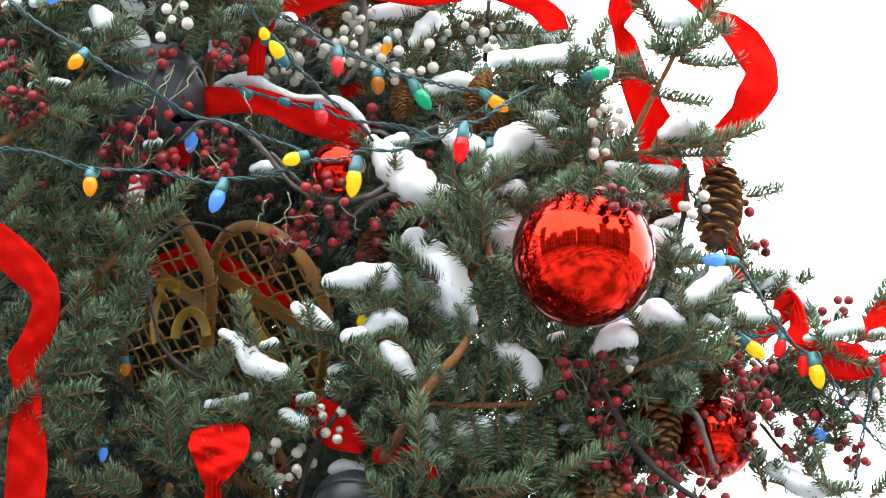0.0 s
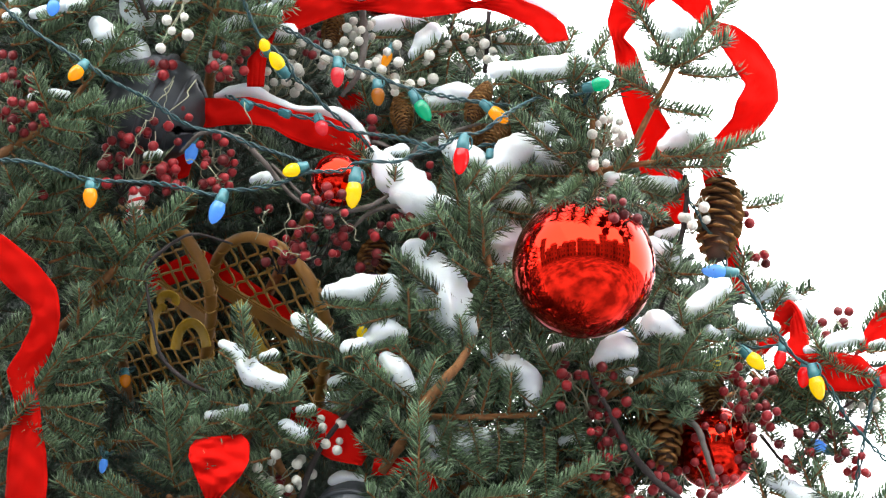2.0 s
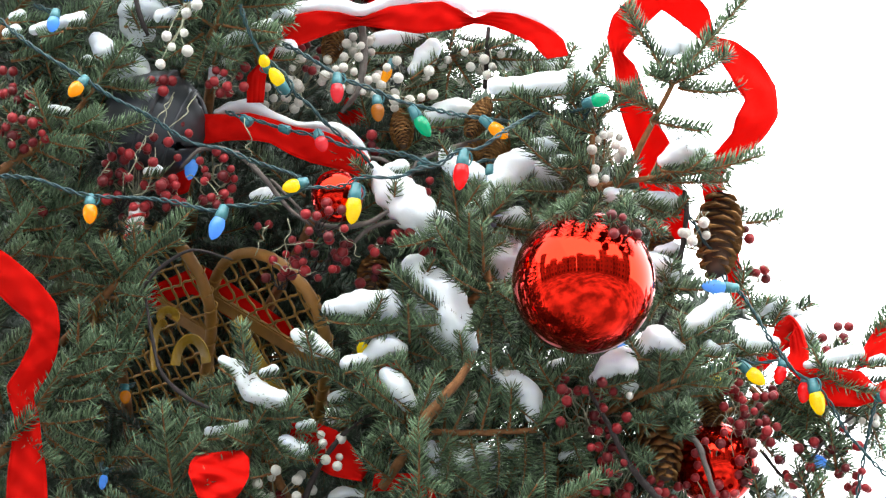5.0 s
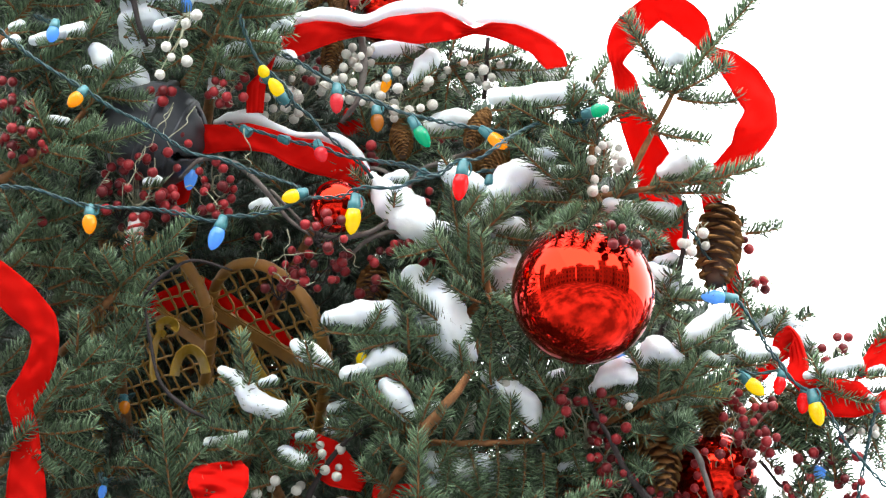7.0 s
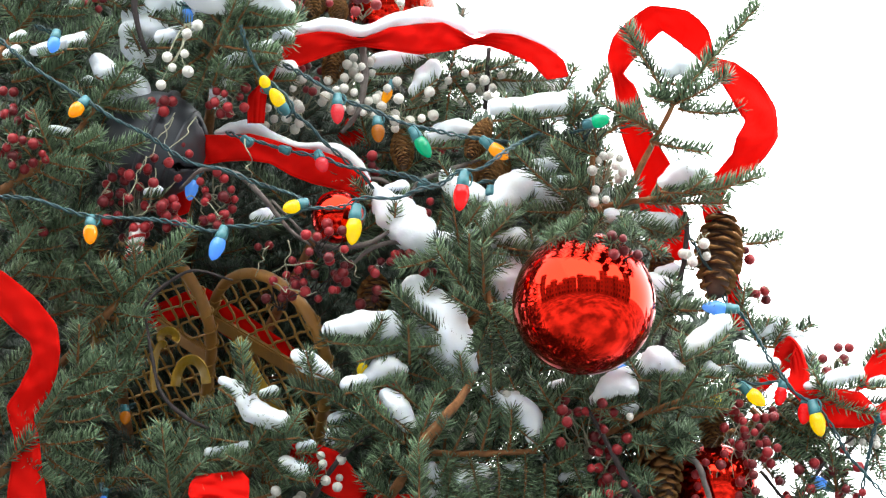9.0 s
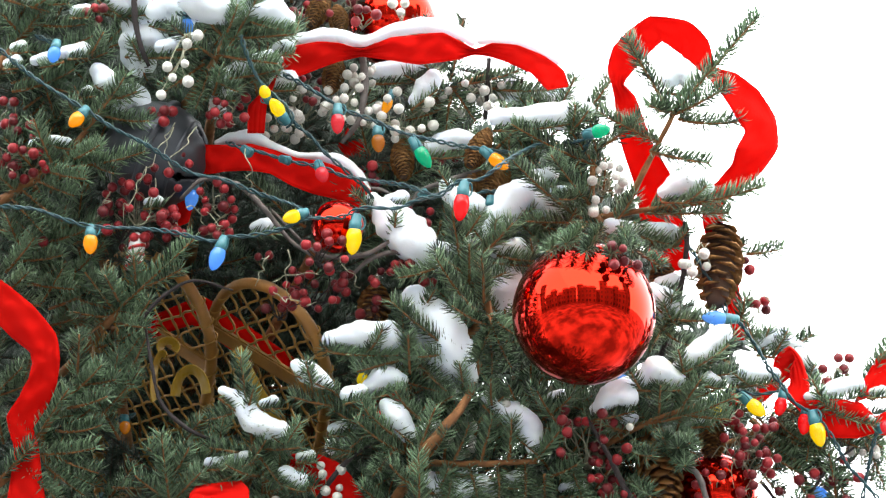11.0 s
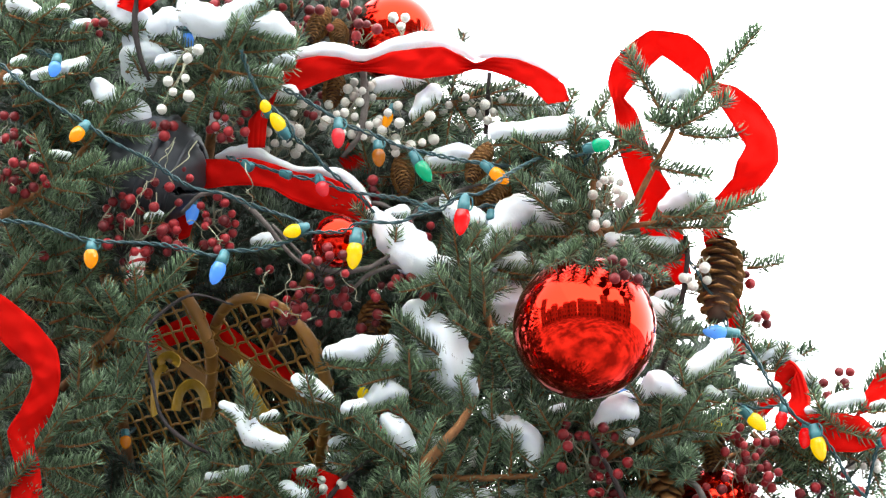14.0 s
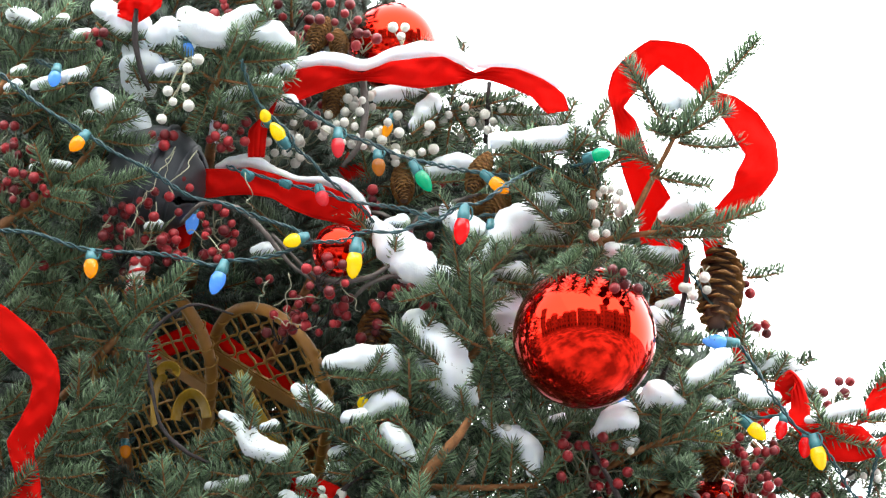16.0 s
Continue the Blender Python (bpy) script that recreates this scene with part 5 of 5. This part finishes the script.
def fine_twig(x, y, d, x2, y2, seed):
    """A thin pale twig that curls on its way."""
    rng = np.random.default_rng(seed)
    t = np.linspace(0, 1, 7)
    rows = [(*at(x + (x2 - x) * k + rng.normal(0, 5), y + (y2 - y) * k + rng.normal(0, 5), d + rng.normal(0, 6)), 0.0011 - 0.0004 * k) for k in t]
    sm = smooth_path(rows, 5)
    o = sm[0, :3].copy()
    me = raw_mesh("fine_twig", *tube_data(sm[:, :3] - o, sm[:, 3], 6))
    me.polygons.foreach_set("use_smooth", [True] * len(me.polygons))
    me.materials.append(M_FINE_STEM)
    ob = new("fine_twig", me)
    ob.location = o
    tagged(ob, "thin pale green curling twig of a berry spray", "stem", "fine twigs")


for k, row in enumerate(((308, 128, 120, 244, 222), (345, 130, 115, 300, 200), (433, 165, 110, 442, 236), (262, 195, 115, 215, 290), (280, 215, 110, 250, 300), (300, 120, 110, 290, 175),
                         (200, 240, 100, 165, 280), (330, 262, 110, 400, 300), (470, 350, 80, 455, 400), (520, 340, 90, 505, 420), (600, 355, 100, 640, 410), (560, 380, 95, 480, 395),
                         (480, 420, 90, 560, 440), (1340, 430, 0, 1385, 452), (1225, 345, 90, 1255, 330), (560, 80, 0, 700, 110), (640, 95, 0, 760, 150), (500, 110, -10, 570, 150),
                         (820, 45, -40, 880, 100), (860, 50, -40, 900, 105), (1005, 640, 120, 1060, 720), (905, 590, 115, 890, 625), (1320, 640, 80, 1290, 760), (1340, 690, 80, 1260, 700),
                         (1480, 560, 30, 1500, 545), (1420, 780, 60, 1390, 830))):
    fine_twig(*row, 300 + k)


# ---- pine cones ----
def scale_mesh(wide):
    v = [(0, 0, 0), (-0.5, 0.55, 0.02), (0.5, 0.55, 0.02), (-0.45, 0.85, 0.10), (0.45, 0.85, 0.10), (0, 1.0, 0.16), (0, 0.6, 0.14), (0, 0.85, 0.24)]
    v = [(x * wide, y, z) for x, y, z in v]
    f = [(0, 2, 6), (0, 6, 1), (1, 6, 7, 3), (6, 2, 4, 7), (3, 7, 5), (7, 4, 5), (0, 1, 2), (1, 3, 4, 2), (3, 5, 4)]
    me = poly_mesh("scale", v, f)
    me.materials.append(M_CONE)
    return me


SCALE_ME = scale_mesh(0.95)


def cone(x, y, d, length, width, axis, label, rows=14, open_up=0.25, scale_l=0.5):
    """A cone about its own axis, tip down: core and overlapping scales in spirals."""
    e = thing("pine_cone", at(x, y, d), label, "pine cone", "pine cones")
    ln, w = length / 1000, width / 1000
    m = turn_to(axis)
    prof = []
    for i in range(12):
        t = i / 11
        prof.append((w * 0.5 * (0.12 + 0.6 * math.sin(math.pi * (0.08 + 0.86 * t)) ** 0.8), ln * (t - 0.5)))
    v, f = lathe(prof, 12)
    part("core", poly_mesh("core", v, f), M_CONE_DARK, e, m)
    total = int(rows * 8)
    for i in range(total):
        t = (i + 0.5) / total
        a = i * 2.39996
        rad = w * 0.5 * (0.15 + 0.85 * math.sin(math.pi * (0.06 + 0.88 * t)) ** 0.75)
        size = w * scale_l * (0.55 + 0.45 * math.sin(math.pi * t))
        outv = Vector((math.cos(a), math.sin(a), 0))
        way = (outv * (open_up + 0.25) + Vector((0, 0, -1))).normalized()
        nrm = (outv - way * outv.dot(way)).normalized()
        side = way.cross(nrm)
        base = outv * max(0.0, rad - size * way.dot(outv)) * 0.96 + Vector((0, 0, ln * (0.5 - t) + size * 0.5))
        mm = Matrix.Translation(base) @ Matrix((side, way, nrm)).transposed().to_4x4() @ Matrix.Diagonal((size, size, size, 1))
        part("scale", SCALE_ME, None, e, m @ mm)


cone(711, 180, -30, 84, 40, (-0.1, 0.2, 1), "long closed brown spruce cone", 17, 0.12, 0.42)
cone(848, 160, -20, 84, 40, (0.4, 0.1, 0.9), "long closed brown spruce cone", 17, 0.12, 0.42)
cone(876, 222, -40, 74, 46, (0.5, 0.2, 0.8), "closed brown spruce cone under a light cable", 17, 0.12, 0.42)
cone(840, 225, -60, 80, 44, (0.7, 0.2, 0.6), "closed brown spruce cone", 17, 0.12, 0.42)
cone(590, 28, -50, 84, 38, (0.15, 0.2, 1), "long closed brown spruce cone", 17, 0.12, 0.42)
cone(563, -85, -40, 80, 38, (0.35, 0.2, 0.9), "long closed brown spruce cone", 17, 0.12, 0.42)
cone(598, -70, -40, 60, 34, (-0.1, 0.2, 0.9), "long closed brown spruce cone", 17, 0.12, 0.42)
cone(1272, 368, 20, 165, 84, (0.12, 0.1, 1), "large open dark brown pine cone", 6, 1.1, 0.62)
cone(1166, 725, 50, 165, 70, (-0.1, 0.1, 1), "large half-open brown pine cone", 10, 0.12, 0.55)
cone(1062, 878, 70, 100, 90, (0.2, -0.6, 0.7), "open dark brown pine cone", 8, 1.0, 0.42)
cone(662, 440, -20, 90, 60, (0.1, 0.3, 0.9), "open dark brown pine cone in the shade", 8, 0.9, 0.42)
cone(1172, 388, 0, 60, 46, (0.2, 0.2, 0.9), "open dark brown pine cone behind the bauble", 7, 0.9, 0.42)
cone(1260, 670, 10, 90, 44, (0.1, 0.2, 0.9), "closed brown spruce cone", 17, 0.12, 0.42)


# ---- snowshoes ----
def snowshoe(cx, cy, d, length, width, roll, label):
    """A laced wooden snowshoe leaning out of the branches, its front crossbar at the face spot; its own plane is x across, z along."""
    across = RIGHT * 0.87 - RISE * 0.50 - AHEAD * 0.50
    along = RISE * 0.99 + RIGHT * 0.15 - AHEAD * 0.73
    across = (across - along * (across.dot(along) / along.length_squared)).normalized()
    along = along.normalized()
    ln, w, bar = length / 1000, width / 1000, 0.835
    m = Matrix((across, along.cross(across), along)).transposed() @ Matrix.Rotation(radians(roll), 3, 'Y')
    e = thing("snowshoe", at(cx, cy, d) - m @ Vector((0, 0, bar * ln)), label, "snowshoe", "pair of snowshoes")
    e.rotation_euler = m.to_euler()
    rng = np.random.default_rng(int(cx))

    def half(z):
        t = z / ln
        if t > bar:
            return w / 2 * max(0.0, 1 - ((t - bar) / (1 - bar)) ** 2.1) ** 0.5
        return w / 2 * (0.05 + 0.95 * math.sin(math.pi / 2 * max(0.0, t) / bar) ** 0.8)

    zs = np.concatenate([np.linspace(0.0, bar, 26), bar + (1 - bar) * np.sin(np.linspace(0.06, math.pi / 2, 20))]) * ln
    outline = [(-half(z), 0, z) for z in zs] + [(half(z), 0, z) for z in zs[::-1][1:]]
    v, f = tube_data(outline, 0.0100, 10, 0.05, rng)
    v = np.array(v)
    v[:, 1] *= 1.25
    me = raw_mesh("frame", v, f)
    me.polygons.foreach_set("use_smooth", [True] * len(me.polygons))
    part("frame", me, M_WOOD, e)
    for t in (0.38, bar):
        z = t * ln
        bm = bmesh.new()
        bmesh.ops.create_cube(bm, size=1.0, matrix=Matrix.Translation((0, 0, z)) @ Matrix.Diagonal((half(z) * 2, 0.012, 0.032, 1)))
        bmesh.ops.bevel(bm, geom=bm.edges[:], offset=0.003, segments=2, affect='EDGES')
        part("crossbar", bm_mesh("crossbar", bm, False), M_WOOD, e)
    # a net of zigzag thongs that meet their neighbours
    pieces = []
    gap, pitch = 0.024, 0.048
    count = int(w / gap)
    for k in range(-count, count + 1):
        run = []
        for i, z in enumerate(np.arange(0.02, ln * 0.99, pitch / 8)):
            tri = abs((z / pitch + 0.5 * (k % 2)) % 1.0 - 0.5) * 4 - 1
            px = gap * (k + 0.47 * max(-0.85, min(0.85, 1.3 * tri))) + 0.0035 * noise.noise(Vector((k * 0.7, z * 14, cx)))
            if abs(px) < half(z):
                run.append((px, 0.002 * math.sin(i * 0.785 + k), z + 0.004 * noise.noise(Vector((k * 1.3, z * 20, 3)))))
            elif run:
                if len(run) > 3:
                    pieces.append(tube_data(run, 0.0025, 5, 0.15, rng))
                run = []
        if len(run) > 3:
            pieces.append(tube_data(run, 0.0025, 5, 0.15, rng))
    part("lacing", raw_mesh("lacing", *joined(pieces)), M_RAWHIDE, e, label="knotted rawhide lacing")
    for sgn in (-1, 1):
        for z in np.linspace(0.2, 0.96, 24) * ln:
            lift = rng.normal(0, 0.004)
            ring = [(sgn * half(z) + math.cos(a) * 0.0108, math.sin(a) * 0.0132, z + lift + 0.006 * math.sin(a)) for a in np.linspace(0, 2 * math.pi, 12)]
            part("binding", raw_mesh("binding", *tube_data(ring, 0.0018, 5)), M_RAWHIDE, e)


snowshoe(475, 541, -190, 1000, 284, 0, "varnished wooden snowshoe with rawhide lacing, tucked into the branches")
snowshoe(275, 484, -270, 1000, 284, 2, "second wooden snowshoe behind the first, toe up")

# gold bow on the snowshoes
GOLD = dict(mat=M_GOLD_RIBBON, group="gold bow", fold=0.05, curl=1.0)
def gold_loop(x, y, d, rx, ry, wide, a0, a1, seed):
    """A standing loop of ribbon seen nearly edge on."""
    rows = [(x + rx * math.cos(radians(a)), y + ry * math.sin(radians(a)), d + 0.1 * (a - a0) - 18, wide, -a, 58) for a in np.linspace(a0, a1, 9)]
    ribbon(rows, "dull gold ribbon loop tied to the snowshoes", seed=seed, **GOLD)


gold_loop(298, 512, 0, 14, 11, 24, 150, 400, 21)
gold_loop(288, 580, -15, 16, 56, 22, 150, 290, 22)
gold_loop(338, 604, 0, 28, 52, 30, 185, 350, 25)
ribbon([(420, 515, -60, 20, 40, 30), (440, 560, -40, 26, 30, 40), (466, 610, -35, 30, 25, 40), (490, 650, -40, 28, 40, 30), (520, 690, -60, 22, 40, 20)],
       "dull gold ribbon tail hanging over the lacing", seed=23, **GOLD)


# ---- candy stick ----
def candy(x, y, d):
    e = thing("candy_stick", at(x, y, d), "red and white striped candy stick hung in the tree", "ornament")
    e.rotation_euler = (0.2, 0.15, 0)
    v, f = lathe([(0.009, -0.034), (0.0135, -0.031), (0.0145, -0.026), (0.0145, 0.026), (0.0135, 0.031), (0.009, 0.034)], 18)
    part("stick", poly_mesh("stick", v, f), M_CANDY_W, e)
    for k in range(4):
        ring = [(0.0128 * math.cos(a), 0.0128 * math.sin(a), -0.024 + 0.016 * k + 0.006 * math.cos(a)) for a in np.linspace(0, 2 * math.pi, 20)]
        part("stripe", raw_mesh("stripe", *tube_data(ring, 0.0036, 8)), M_CANDY_R, e)


candy(240, 345, 60)
